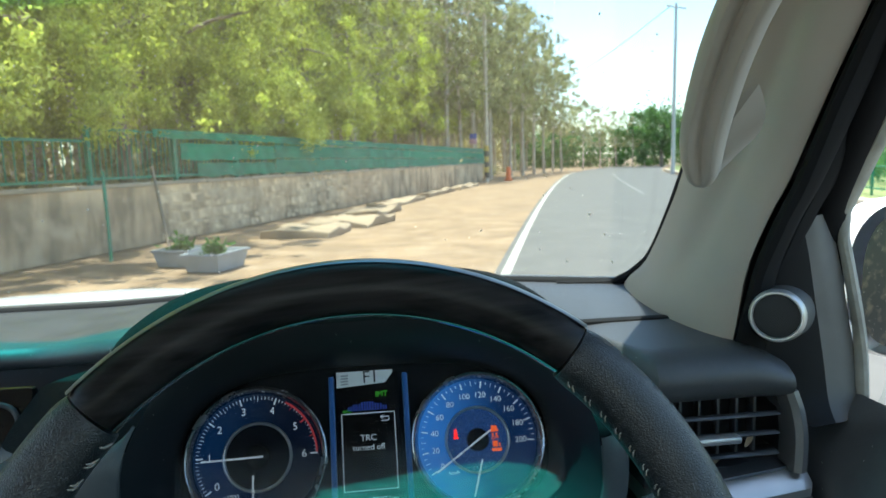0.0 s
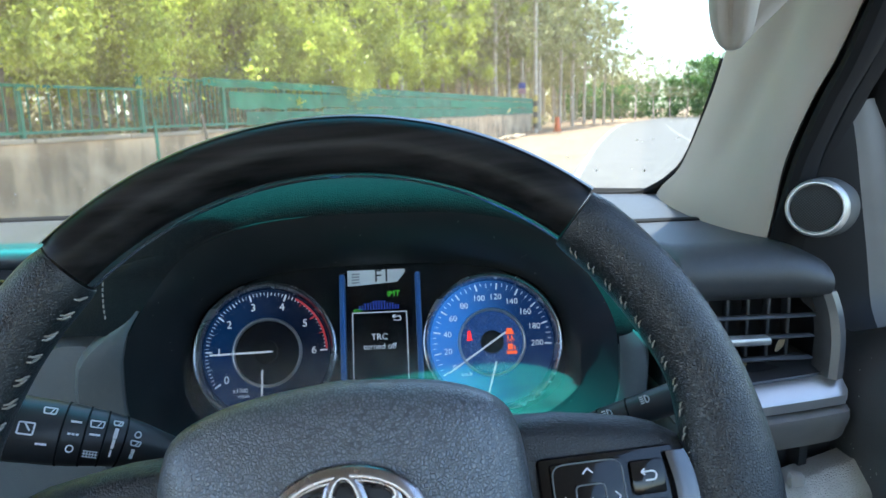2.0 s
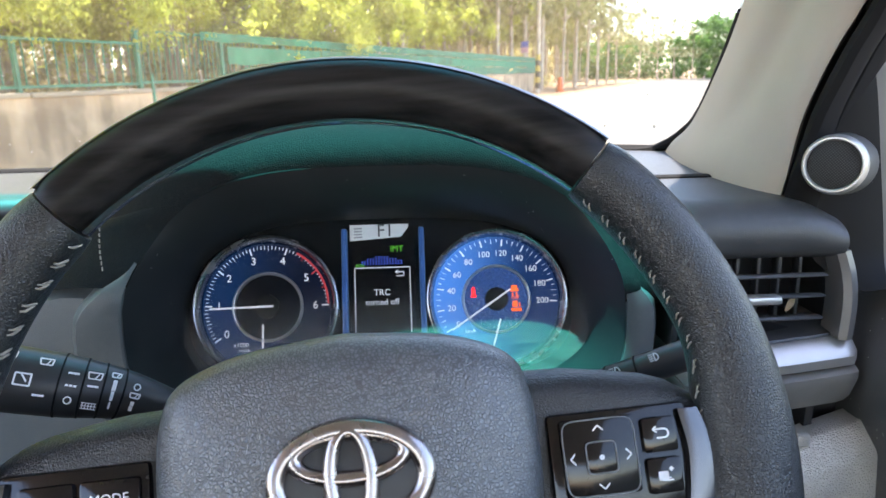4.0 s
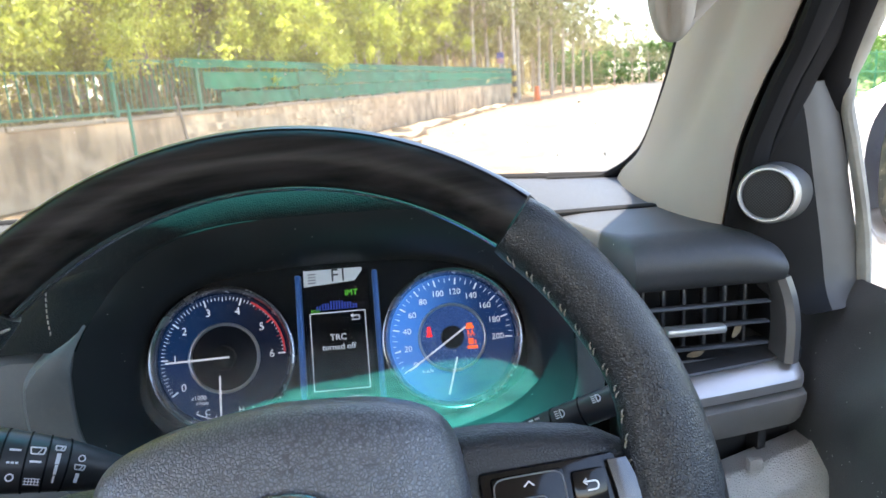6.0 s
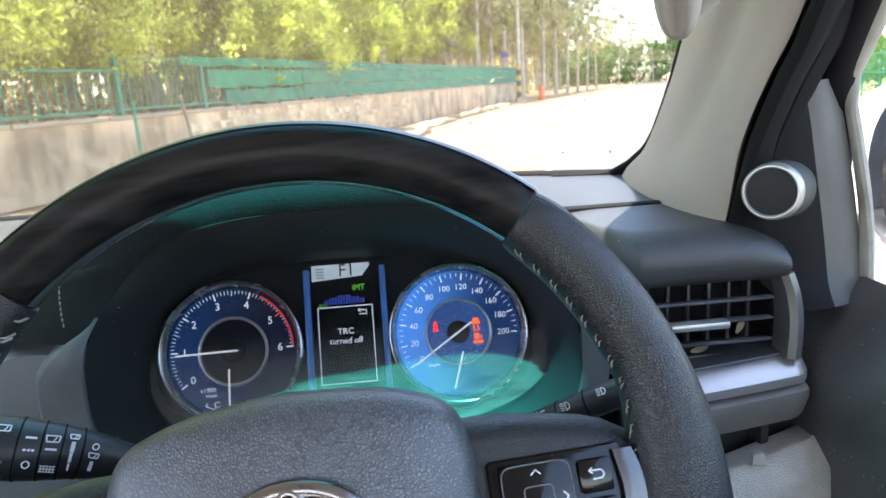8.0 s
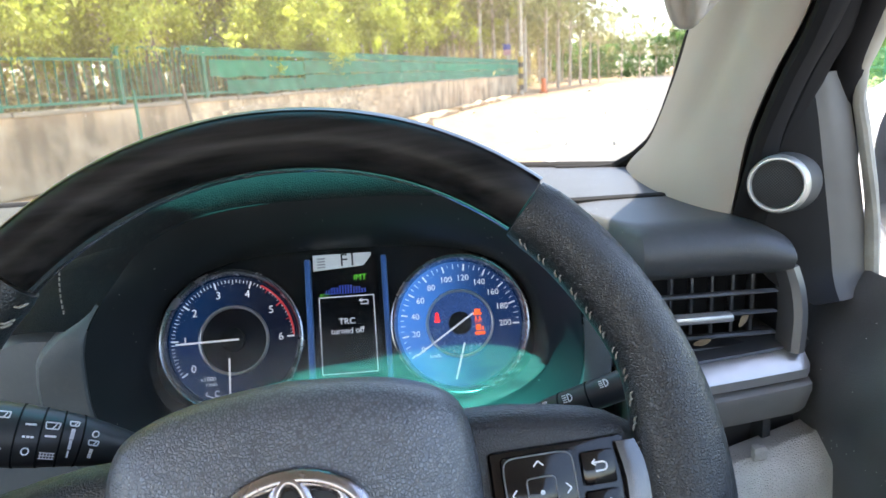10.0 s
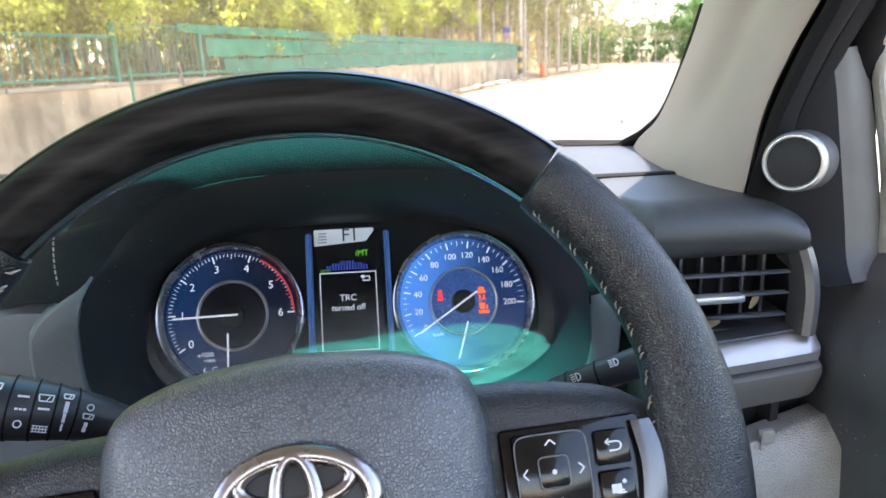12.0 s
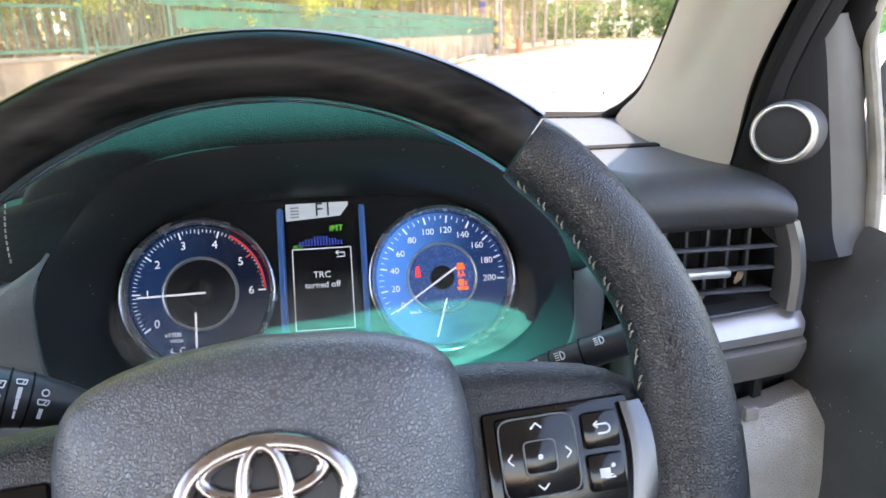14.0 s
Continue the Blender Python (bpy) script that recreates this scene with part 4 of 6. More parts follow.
loft(bm, [[p + Vector((-(0.055 + 0.055 * smooth01(1.370, 1.345, p.z)) * k + 0.001, -0.001 + 0.07 * k * k, -0.016 * smooth01(0.2, 1.0, k))) for k in [i / 12 for i in range(13)]] for p in leg if p.z > 1.314], False)
part("hood_leg", bm, HOOD_SKIN, dash, "black leather leg of the hood", world=True)
bm = bmesh.new()
loft(bm, [[Vector((-p.x + 0.04 * k - 0.001, p.y - 0.001 + 0.03 * k * k, p.z - 0.01 * k)) for k in [i / 12 for i in range(13)]] for p in leg if p.z < 1.358], False)
part("hood_leg", bm, HOOD_SKIN, dash, "black leather leg of the hood", world=True)
bm = bmesh.new()
box(bm, (0.235, 0.325, 1.24), (0.19, 0.012, 0.25), 0.003)
part("inner_panel", bm, RUBBER, dash, "black panel behind the vent", world=True)
bm = bmesh.new()
box(bm, (0.07, 0.335, 1.15), (0.42, 0.012, 0.18), 0.003)
part("inner_panel", bm, RUBBER, dash, "black panel under the dials", world=True)
# stitched trim left of the hood
bm = bmesh.new()
for i in range(16):
    z0 = 1.362 - i * 0.0035
    p = Vector((-0.1665 - 0.0014 * i * (1 - i / 22), 0.2615 - 0.0007 * i, z0 + 0.018))
    sweep(bm, [p, p + Vector((0, -0.0004, -0.0024))], 0.0005, 6)
part("stitching", bm, THREAD, dash, "grey thread stitches", world=True)
# centre screen surround
bm = bmesh.new()
box(bm, (-0.385, 0.344, 1.278), (0.255, 0.012, 0.108), 0.004, Matrix.Rotation(radians(-14), 3, "X"))
screen = part("centre_screen", bm, GLOSS, dash, "gloss black centre screen panel", world=True)
bm = bmesh.new()
ctr = Vector((-0.385, 0.3335, 1.276))
pts = []
for k in range(48):
    a = 2 * math.pi * k / 48
    pts.append(ctr + Matrix.Rotation(radians(-14), 3, "X") @ Vector((0.119 * math.copysign(abs(math.cos(a)) ** 0.25, math.cos(a)), 0, 0.049 * math.copysign(abs(math.sin(a)) ** 0.25, math.sin(a)))))
sweep(bm, pts + pts[:1], 0.0022, 8, False)
part("screen_frame", bm, SMOOTH, screen, "thin black frame", world=True)
bm = bmesh.new()
sheet(bm, lambda u, v: (-0.24 - 0.3 * u, 0.30 - 0.03 * math.sin(math.pi * v), 1.185 + 0.03 * v - 0.06 * u), 10, 6, 0.004)
part("silver_trim", bm, SILVER, dash, "satin silver trim blade", world=True)

# ---- right-hand vent ----
UNDER_GREY = mat("brownish_grey_plastic", (0.20, 0.195, 0.185), 0.5, var=0.12, scale=25, bump=0.2, bscale=800, kind="leather", dirt=0.06)
VENT_GREY = mat("vent_grey", (0.075, 0.076, 0.078), 0.4, var=0.1, scale=40)
vent = thing("air_vent", Matrix.Translation((0.25, 0.235, 1.26)), "black louvred air vent with satin silver trim", "air vent")
bm = bmesh.new()
for c, s in (((0.252, 0.295, 1.30), (0.126, 0.004, 0.075)), ((0.252, 0.273, 1.333), (0.116, 0.045, 0.004)), ((0.252, 0.269, 1.264), (0.116, 0.056, 0.004)), ((0.310, 0.273, 1.298), (0.004, 0.045, 0.07)), ((0.192, 0.264, 1.298), (0.004, 0.06, 0.07))):
    box(bm, c, s, 0.001)
part("vent_box", bm, SMOOTH, vent, "black vent housing", world=True)
for z in (1.3115, 1.2975, 1.2825):
    bm = bmesh.new()
    rings = []
    for i in range(7):
        x = 0.192 + (0.2895 - 0.192) * i / 6
        w = 1.0 if i < 6 else 0.6
        rings.append([Vector((x, 0.236 + dy, z + dz * w)) for dy, dz in ((-0.0050, 0.0), (-0.0035, 0.0012), (0.0015, 0.0010), (0.003, 0.0), (0.0015, -0.0010), (-0.0035, -0.0012))])
    loft(bm, rings, True, True, True)
    slat = part("louvre", bm, VENT_GREY, vent, world=True)
bm = bmesh.new()
box(bm, (0.236, 0.2265, 1.2985), (0.040, 0.009, 0.0056), 0.002)
part("vent_tab", bm, SILVER, vent, "satin silver adjuster tab", world=True)
for x in (0.2017, 0.2164, 0.2311, 0.2458, 0.2605, 0.2752, 0.2895):
    bm = bmesh.new()
    box(bm, (x, 0.268, 1.298), (0.0022, 0.02, 0.064), 0.0006, Matrix.Rotation(radians(-18), 3, "Z"))
    part("vane", bm, VENT_GREY, vent, world=True)
bm = bmesh.new()
pts = spline([(0.297, 0.2335, 1.3275), (0.3015, 0.2315, 1.312), (0.303, 0.2290, 1.293), (0.3015, 0.2275, 1.269)], 14)
loft(bm, [[p + Vector((dx, dy, 0)) for dx, dy in ((-0.004, 0.004), (-0.0035, -0.0005), (0.001, -0.003), (0.0060, -0.001), (0.008, 0.012), (-0.003, 0.02))] for p in pts], True, True, True)
part("vent_bezel", bm, mat("grey_metallic", (0.22, 0.215, 0.21), 0.36, 0.5, var=0.06, scale=30), vent, "curved grey metallic bezel", world=True)

for c, t in (((0.2745, 0.246, 1.2885), 55), ((0.246, 0.246, 1.2735), 10)):
    bm = bmesh.new()
    sheet(bm, lambda u, v: ((u - 0.5) * 0.013, (v - 0.5) * 0.0045 * math.sin(math.pi * (0.1 + 0.85 * u)), 0.0012 * math.sin(3 * u)), 8, 3, 0.0003)
    bm.transform(Matrix.Translation(c) @ Matrix.Rotation(radians(70), 4, "X") @ Matrix.Rotation(radians(t), 4, "Z"))
    solo("dry_leaf", bm, mat("dry_leaf", (0.32, 0.24, 0.15), 0.9, var=0.2, scale=200), "small dry brown leaf stuck inside the vent", "leaf", "leaves in the vent")


def shelf(bm, x0, x1, prof, bend=0.0, start=0.93, shrink=0.25, rise=0.0):
    rings = []
    for i in range(25):
        k = i / 24
        e = smooth01(start, 1.0, k) ** 1.5
        x = x0 + (x1 - x0) * k
        cy = sum(p[0] for p in prof) / len(prof)
        cz = sum(p[1] for p in prof) / len(prof)
        rings.append([Vector((x, cy + (y - cy) * (1 - shrink * e) + bend * k * k, cz + (z - cz) * (1 - 0.6 * shrink * e) + rise * (x - 0.295))) for y, z in prof])
    loft(bm, rings, True, True, True)


bm = bmesh.new()
shelf(bm, 0.195, 0.3125, ((0.262, 1.2700), (0.230, 1.2682), (0.2262, 1.2665), (0.2172, 1.2600), (0.2160, 1.2585), (0.2160, 1.2525), (0.219, 1.2515), (0.285, 1.2515), (0.285, 1.2700)), 0.006, 0.975, 0.2, 0.07)
part("silver_trim", bm, SILVER, vent, "satin silver trim strip", world=True)
bm = bmesh.new()
shelf(bm, 0.195, 0.3060, ((0.265, 1.2722), (0.2300, 1.2704), (0.2292, 1.2690), (0.265, 1.2690)), 0.006, 0.975, 0.2, 0.07)
part("ledge", bm, VENT_GREY, vent, "dark grey ledge behind the silver strip", world=True)
bm = bmesh.new()
shelf(bm, 0.195, 0.3135, ((0.2195, 1.2505), (0.214, 1.2475), (0.2135, 1.2415), (0.222, 1.2235), (0.228, 1.2215), (0.26, 1.2215), (0.26, 1.2505)), 0.006, rise=0.08)
part("under_box", bm, UNDER_GREY, vent, "dark grey box below the vent", world=True)
lower = thing("knee_panel", Matrix.Translation((0.27, 0.19, 1.17)), "grained silver lower trim panel", "trim panel")
bm = bmesh.new()
shelf(bm, 0.13, 0.336, ((0.213, 1.2085), (0.2095, 1.2097), (0.2075, 1.2090), (0.1905, 1.1985), (0.1882, 1.1955), (0.182, 1.162), (0.180, 1.135), (0.186, 1.130), (0.215, 1.130), (0.228, 1.2080)), 0.012, 0.985, 0.06, 0.26)
part("panel_shell", bm, SILVER_TEX, lower, "grained silver plastic shell", world=True)
for x, w in ((0.272, 0.009), (0.324, 0.009)):
    bm = bmesh.new()
    box(bm, (x, 0.212, 1.2125 + 0.26 * (x - 0.295)), (w, 0.006, 0.009), 0.0012)
    part("clip", bm, SILVER_TEX, lower, world=True)
bm = bmesh.new()
box(bm, (0.265, 0.27, 1.19), (0.13, 0.05, 0.16), 0.004)
box(bm, (0.287, 0.245, 1.222), (0.006, 0.03, 0.05), 0.001)
part("backing", bm, SMOOTH, lower, "black structure behind the gap", world=True)

# ---- windscreen pillar, grip, seals ----
EL = [(0.262, 0.490, 1.31), (0.265, 0.460, 1.367), (0.279, 0.438, 1.394), (0.283, 0.399, 1.444), (0.281, 0.367, 1.483), (0.274, 0.314, 1.549), (0.267, 0.271, 1.603), (0.255, 0.20, 1.69)]
ER = [(0.268, 0.268, 1.335), (0.268, 0.256, 1.370), (0.272, 0.250, 1.412), (0.281, 0.240, 1.450), (0.290, 0.229, 1.480), (0.300, 0.212, 1.529), (0.310, 0.188, 1.584), (0.325, 0.14, 1.68)]
el, er = spline(EL, 40), spline(ER, 40)
bm = bmesh.new()
rings = []
for i, (p, q) in enumerate(zip(el, er)):
    fade = smooth01(4, 16, i)
    out = Vector((0.6, 0.6, 0.3)).normalized()
    bul = Vector((-0.75, -0.6, 0.2)).normalized()
    w = (q - p).length
    r = []
    for k in range(25):
        s = k / 24
        r.append(p + (q - p) * s + bul * ((0.016 + 0.05 * w) * (math.sin(math.pi * s) ** 0.7) - 0.010 * math.exp(-((s - 0.60) / 0.12) ** 2) * fade))
    r += [q + out * 0.09, p + out * 0.10]
    rings.append(r)
loft(bm, rings, True, True, True)
pillar = solo("pillar_trim", bm, PILLAR, "grey plastic windscreen pillar trim", "pillar trim")
grip = thing("grab_handle", Matrix.Translation((0.20, 0.15, 1.5)), "grey plastic grab handle on the windscreen pillar", "grab handle")
bm = bmesh.new()
GP = spline([(0.1960, 0.173, 1.4775), (0.1935, 0.168, 1.486), (0.190, 0.160, 1.505), (0.189, 0.146, 1.531), (0.1885, 0.130, 1.553), (0.190, 0.112, 1.574), (0.195, 0.07, 1.614), (0.201, 0.02, 1.657)], 40)
rings = []
for i, p in enumerate(GP):
    d = (GP[min(i + 1, 39)] - GP[max(i - 1, 0)]).normalized()
    a = d.cross(Vector((0.45, 0.85, 0.2))).normalized()
    b = a.cross(d).normalized()
    r = 0.0138 * (1 - math.exp(-(i + 0.3) / 5.0))
    rings.append([p + a * (r * math.cos(q)) - b * (r * math.sin(q) * (1 - 0.60 * smooth01(0, 7, i) * math.exp(-((q - 1.5) / 0.36) ** 2))) for q in [2 * math.pi * k / 40 for k in range(40)]])
loft(bm, rings, True, True, True)
part("grip_bar", bm, GRIP, grip, "rounded grey grip bar", world=True)
bm = bmesh.new()
rings = []
FOOT = spline([(0.198, 0.171, 1.4845), (0.218, 0.180, 1.495), (0.234, 0.184, 1.508), (0.236, 0.182, 1.522), (0.226, 0.172, 1.534)], 9)
for s in range(9):
    k = s / 8
    a = GP[1 + s] + Vector((0.003, 0.004, 0))
    near = 0.07 * smooth01(1, 5, s)
    b = FOOT[s] * (1 - near) + Vector((0.0, -0.21, 1.49)) * near
    w = 0.006 * (1 - 0.5 * k)
    mid = (a + b) / 2 + Vector((0, 0.002, -0.002))
    d = Vector((0.55, -0.7, 0.2)) * w
    rings.append([a - d, mid - d, b - d, b + d, mid + d, a + d])
loft(bm, rings, True, True, True)
part("grip_foot", bm, GRIP, grip, "smooth foot blending into the pillar", world=True)


def strip(name, pts, w, label, cat, material=RUBBER, flat=0.6, n=36, parent=None):
    bm = bmesh.new()
    sweep(bm, spline(pts, n), w, 10, True, flat)
    return part(name, bm, material, parent, label, world=True)


seal = thing("door_seal", Matrix.Translation((0.30, 0.24, 1.45)), "black rubber door seal along the pillar", "door seal")
strip("seal_bead", [(x + 0.012, y - 0.004, z) for x, y, z in ER], 0.012, "", "seal", parent=seal)
bm = bmesh.new()
a_side = spline([(x + 0.004, y + 0.004, z) for x, y, z in ER], 36)
b_side = spline([(0.345, 0.262, 1.335), (0.345, 0.262, 1.38), (0.340, 0.262, 1.42), (0.337, 0.260, 1.452), (0.334, 0.250, 1.48), (0.333, 0.216, 1.529), (0.333, 0.180, 1.584), (0.332, 0.12, 1.68)], 36)
loft(bm, [[p + (q - p) * (k / 6) + Vector((0, 0.012, 0)) * math.sin(math.pi * k / 6) for k in range(7)] + [q + Vector((0.004, 0.02, 0)), p + Vector((0.004, 0.02, 0))] for p, q in zip(a_side, b_side)], True, True, True)
part("seal_flange", bm, SMOOTH, seal, "wide dark grey flange", world=True)
strip("seal_lip", [(x + 0.030, y + 0.006, z + 0.002) for x, y, z in ER], 0.013, "grey rubber lip", "seal", parent=seal)

# ---- door with speaker ----
door = thing("front_door", Matrix.Translation((0.4, -0.2, 1.0)), "black grained front door with speaker panel and open side window", "car door")
bm = bmesh.new()
L = [(0.302, 0.250, 1.448), (0.288, 0.250, 1.42), (0.276, 0.256, 1.38), (0.278, 0.256, 1.345), (0.292, 0.250, 1.315), (0.318, 0.236, 1.298)]
Rr = [(0.336, 0.254, 1.452), (0.3425, 0.251, 1.42), (0.3515, 0.248, 1.37), (0.357, 0.246, 1.335), (0.359, 0.245, 1.318), (0.3595, 0.244, 1.305)]
lp, rp = spline(L, 26), spline(Rr, 26)
rings = []
for p, q in zip(lp, rp):
    r = [p + (q - p) * (k / 12) + Vector((0.1, -1, 0)) * 0.006 * math.sin(math.pi * k / 12) for k in range(13)]
    r += [q + Vector((0.006, 0.01, 0)), p + Vector((0.01, 0.03, 0))]
    rings.append(r)
loft(bm, rings, True, True, True)
sail = part("sail_panel", bm, SAIL_SHADED, door, "corner panel at the mirror, dark for its shaded face", world=True)
# paler strip paints the window light on the sail's right side
bm = bmesh.new()
rings = []
for p, q in zip(lp, rp):
    k0 = 12 - 12 * min(0.9, 0.027 / (q - p).length)
    r = [p + (q - p) * (k / 12) + Vector((0.1, -1, 0)) * (0.006 * math.sin(math.pi * k / 12) + 0.0012 * smooth01(0, 2.0, k - k0)) for k in [k0 + (12 - k0) * j / 8 for j in range(9)]]
    r += [q + Vector((0.004, 0.008, 0)), p + (q - p) * (k0 / 12) + Vector((0, 0.006, 0))]
    rings.append(r)
loft(bm, rings, True, True, True)
part("sail_lit_side", bm, SAIL_LIT, sail, "paler strip for the window-lit side of the panel", world=True)
SPK = Vector((0.2815, 0.228, 1.3835))
nrm = Vector((-0.64, -0.76, 0.09)).normalized()
SM = Matrix.Translation(SPK) @ nrm.to_track_quat("Z", "Y").to_matrix().to_4x4() @ Matrix.Scale(0.74, 4)
bm = bmesh.new()
lathe(bm, [(0.028, -0.05), (0.0265, -0.03), (0.0252, -0.010), (0.0240, -0.003), (0.0225, -0.001)], 48, SM)
part("speaker_pod", bm, POD, sail, "rounded pod", world=True)
bm = bmesh.new()
lathe(bm, [(0.0252, -0.007), (0.0248, -0.003), (0.0240, 0.0003), (0.0226, 0.0026), (0.0212, 0.0026), (0.0203, 0.0014), (0.0200, -0.001)], 64, SM)
part("speaker_ring", bm, SILVER, sail, "satin silver ring", world=True)
bm = bmesh.new()
lathe(bm, [(0.0002, 0.0022), (0.008, 0.0020), (0.016, 0.0012), (0.0202, -0.0004)], 48, SM)
cloth_disc = part("speaker_cloth", bm, MESHM, sail, "black speaker mesh", world=True)
uv = cloth_disc.data.uv_layers.new(name="weave")
flat_way = (WORLD_OF[name_key(cloth_disc)].inverted() @ SM).inverted()
for loop in cloth_disc.data.loops:
    p = flat_way @ cloth_disc.data.vertices[loop.vertex_index].co
    uv.data[loop.index].uv = (0.8 * (p.x + p.y) * 0.7071, 0.8 * (p.x - p.y) * 0.7071)
bm = bmesh.new()


def door_skin(u, v):
    y = 0.40 - 1.35 * u
    z = 1.306 - 0.5 * v - 0.01 * u
    x = 0.372 - 0.012 * smooth01(0.0, 0.03, v) - 0.024 * smooth01(0.015, 0.12, v) - 0.014 * smooth01(0.1, 0.7, v)
    return (x, y, z)


sheet(bm, door_skin, 40, 44, -0.02)
part("door_panel", bm, DOOR, door, "black grained inner panel", world=True)
bm = bmesh.new()
box(bm, (0.376, -0.36, 1.300), (0.014, 1.2, 0.018), 0.004)
part("window_channel", bm, RUBBER, door, "black rubber window channel", world=True)
bm = bmesh.new()
FR = [(0.352, 0.275, 1.34), (0.345, 0.266, 1.41), (0.338, 0.256, 1.443), (0.334, 0.246, 1.464), (0.332, 0.214, 1.52), (0.332, 0.178, 1.58), (0.33, 0.09, 1.67), (0.32, -0.05, 1.76)]
RUN = [(0.3615, 0.243, 1.296), (0.3575, 0.2435, 1.36), (0.3490, 0.2465, 1.41), (0.3425, 0.248, 1.445), (0.3425, 0.238, 1.466), (0.344, 0.206, 1.52), (0.344, 0.168, 1.58), (0.342, 0.08, 1.67)]
sweep(bm, spline(FR, 40), 0.0125, 10, True, 0.8)
part("window_frame", bm, RUBBER, door, "black window frame", world=True)
bm = bmesh.new()
sweep(bm, spline(RUN, 48), 0.0058, 10, True, 0.7)
part("glass_run", bm, mat("grey_dusty_rubber", (0.36, 0.35, 0.30), 0.8, var=0.25, scale=40, dirt=0.4), door, "dusty grey glass run channel", world=True)
bm = bmesh.new()
sheet(bm, lambda u, v: (0.372 - 0.05 * v ** 1.3, 0.245 - 0.36 * v ** 1.25 - u * (1.15 - 0.36 * v), 1.30 + 0.44 * v), 12, 10)
pane = part("side_glass", bm, SIDE_GLASS, door, "dusty side window glass", world=True)

# ---- windscreen ----
screen_thing = thing("windscreen", Matrix.Translation((-0.35, 0.6, 1.36)), "curved laminated windscreen with a green sun strip", "windscreen", kind="structure")


def ws(u, v, off=0.0):
    x0 = -1.02 + 1.315 * u
    yb = base_y(min(x0, 0.29)) + 0.012
    xt = -0.915 + 1.135 * u
    yt = max(yb - 0.262, 0.26) + 0.07 * smooth01(-0.17, -0.36, xt)
    s = math.sin(math.pi * v) * 0.008
    return (x0 + (xt - x0) * v, yb + (yt - yb) * v + s, base_z(x0) + (1.79 - base_z(x0)) * v + s + off)


bm = bmesh.new()
sheet(bm, lambda u, v: ws(1.13 * u, v), 34, 14)
part("glass", bm, WINDSCREEN_GLASS, screen_thing, "clear glass with green top band", world=True)
specks = random.Random(4)
bm = bmesh.new()
for i in range(260):
    at = Vector(ws(specks.uniform(0.35, 1.0), specks.uniform(0.02, 0.75))) + Vector((0, -0.004, -0.002))
    r = 0.0003 + 0.0007 * specks.random() ** 3
    turn = Matrix.Rotation(specks.uniform(0, 3), 4, "Y") @ Matrix.Diagonal((1, 0.3, specks.uniform(0.8, 2.2), 1))
    bmesh.ops.create_icosphere(bm, subdivisions=1, radius=r, matrix=Matrix.Translation(at) @ turn)
tagged(part("dust_specks", bm, mat("dust_speck", (0.62, 0.6, 0.56), 0.9, var=0.1), screen_thing, "pale dust specks on the glass", world=True), kind="stuff")
bm = bmesh.new()
sweep(bm, [Vector(ws(i / 40, 0.0)) + Vector((0, -0.012, 0.007)) for i in range(41)], 0.0075, 10)
part("lower_seal", bm, RUBBER, screen_thing, "black lower seal", world=True)
bm = bmesh.new()
sweep(bm, spline([(0.20, 0.478, 1.366), (0.246, 0.466, 1.3665), (0.262, 0.458, 1.373), (0.274, 0.448, 1.384), (0.2835, 0.434, 1.402), (0.2855, 0.40, 1.445), (0.283, 0.367, 1.484)], 30), 0.0042, 8)
part("corner_border", bm, RUBBER, screen_thing, "black printed corner border", world=True)

# ---- cabin shell ----
def shell(name, pts, material, label, cat, thick=0.02):
    bm = bmesh.new()
    f = bm.faces.new([bm.verts.new(p) for p in pts])
    bmesh.ops.solidify(bm, geom=[f], thickness=thick)
    return solo(name, bm, material, label, cat, kind="structure", smooth=False)


bm = bmesh.new()


def header(u):
    k = smooth01(0.93, 1.0, u)
    p = Vector(ws(min(u / 0.93, 1.0), 1.0))
    return Vector((p.x + (0.352 - p.x) * k, p.y + (0.17 - p.y) * k, p.z - 0.03 * k))


sheet(bm, lambda u, v: header(u) * (1 - v) + Vector((-1.05 + 1.41 * u, -2.2, 1.78)) * v + Vector((0, 0, 0.05 * math.sin(math.pi * min(1, v * 1.5)))), 60, 12, 0.02)
solo("ceiling", bm, HEADLINER, "light cloth headliner", "headliner", kind="structure")
# added out of view: blocks sun to shape the shadow on pad and pillar
shell("shadow_plate", [(0.125, 0.25, 1.745), (0.157, 0.297, 1.745), (0.207, 0.369, 1.745), (0.222, 0.43, 1.745), (0.230, 0.56, 1.745), (0.40, 0.56, 1.745), (0.40, 0.15, 1.745), (0.125, 0.15, 1.745)], HEADLINER, "unseen cloth plate added above the pillar to shade the dash pad", "headliner", 0.012)
shell("wall_rear", [(-1.15, -2.2, 0.5), (0.45, -2.2, 0.5), (0.40, -2.2, 1.22), (-1.1, -2.2, 1.22)], CARPET, "grey rear trim", "trim")
shell("wall_side_far", [(-1.14, -2.2, 0.5), (-1.14, 0.6, 0.5), (-1.12, 0.6, 1.28), (-1.10, -2.2, 1.28)], CARPET, "black passenger door panel", "door trim")
shell("wall_side_near", [(0.46, -2.2, 0.5), (0.43, -0.95, 0.5), (0.40, -0.95, 1.30), (0.40, -2.2, 1.30)], DOOR, "black rear door panel", "door trim")
shell("cabin_floor", [(-1.15, -2.2, 0.5), (0.46, -2.2, 0.5), (0.46, 0.6, 0.5), (-1.15, 0.6, 0.5)], CARPET, "dark grey cabin carpet", "carpet")

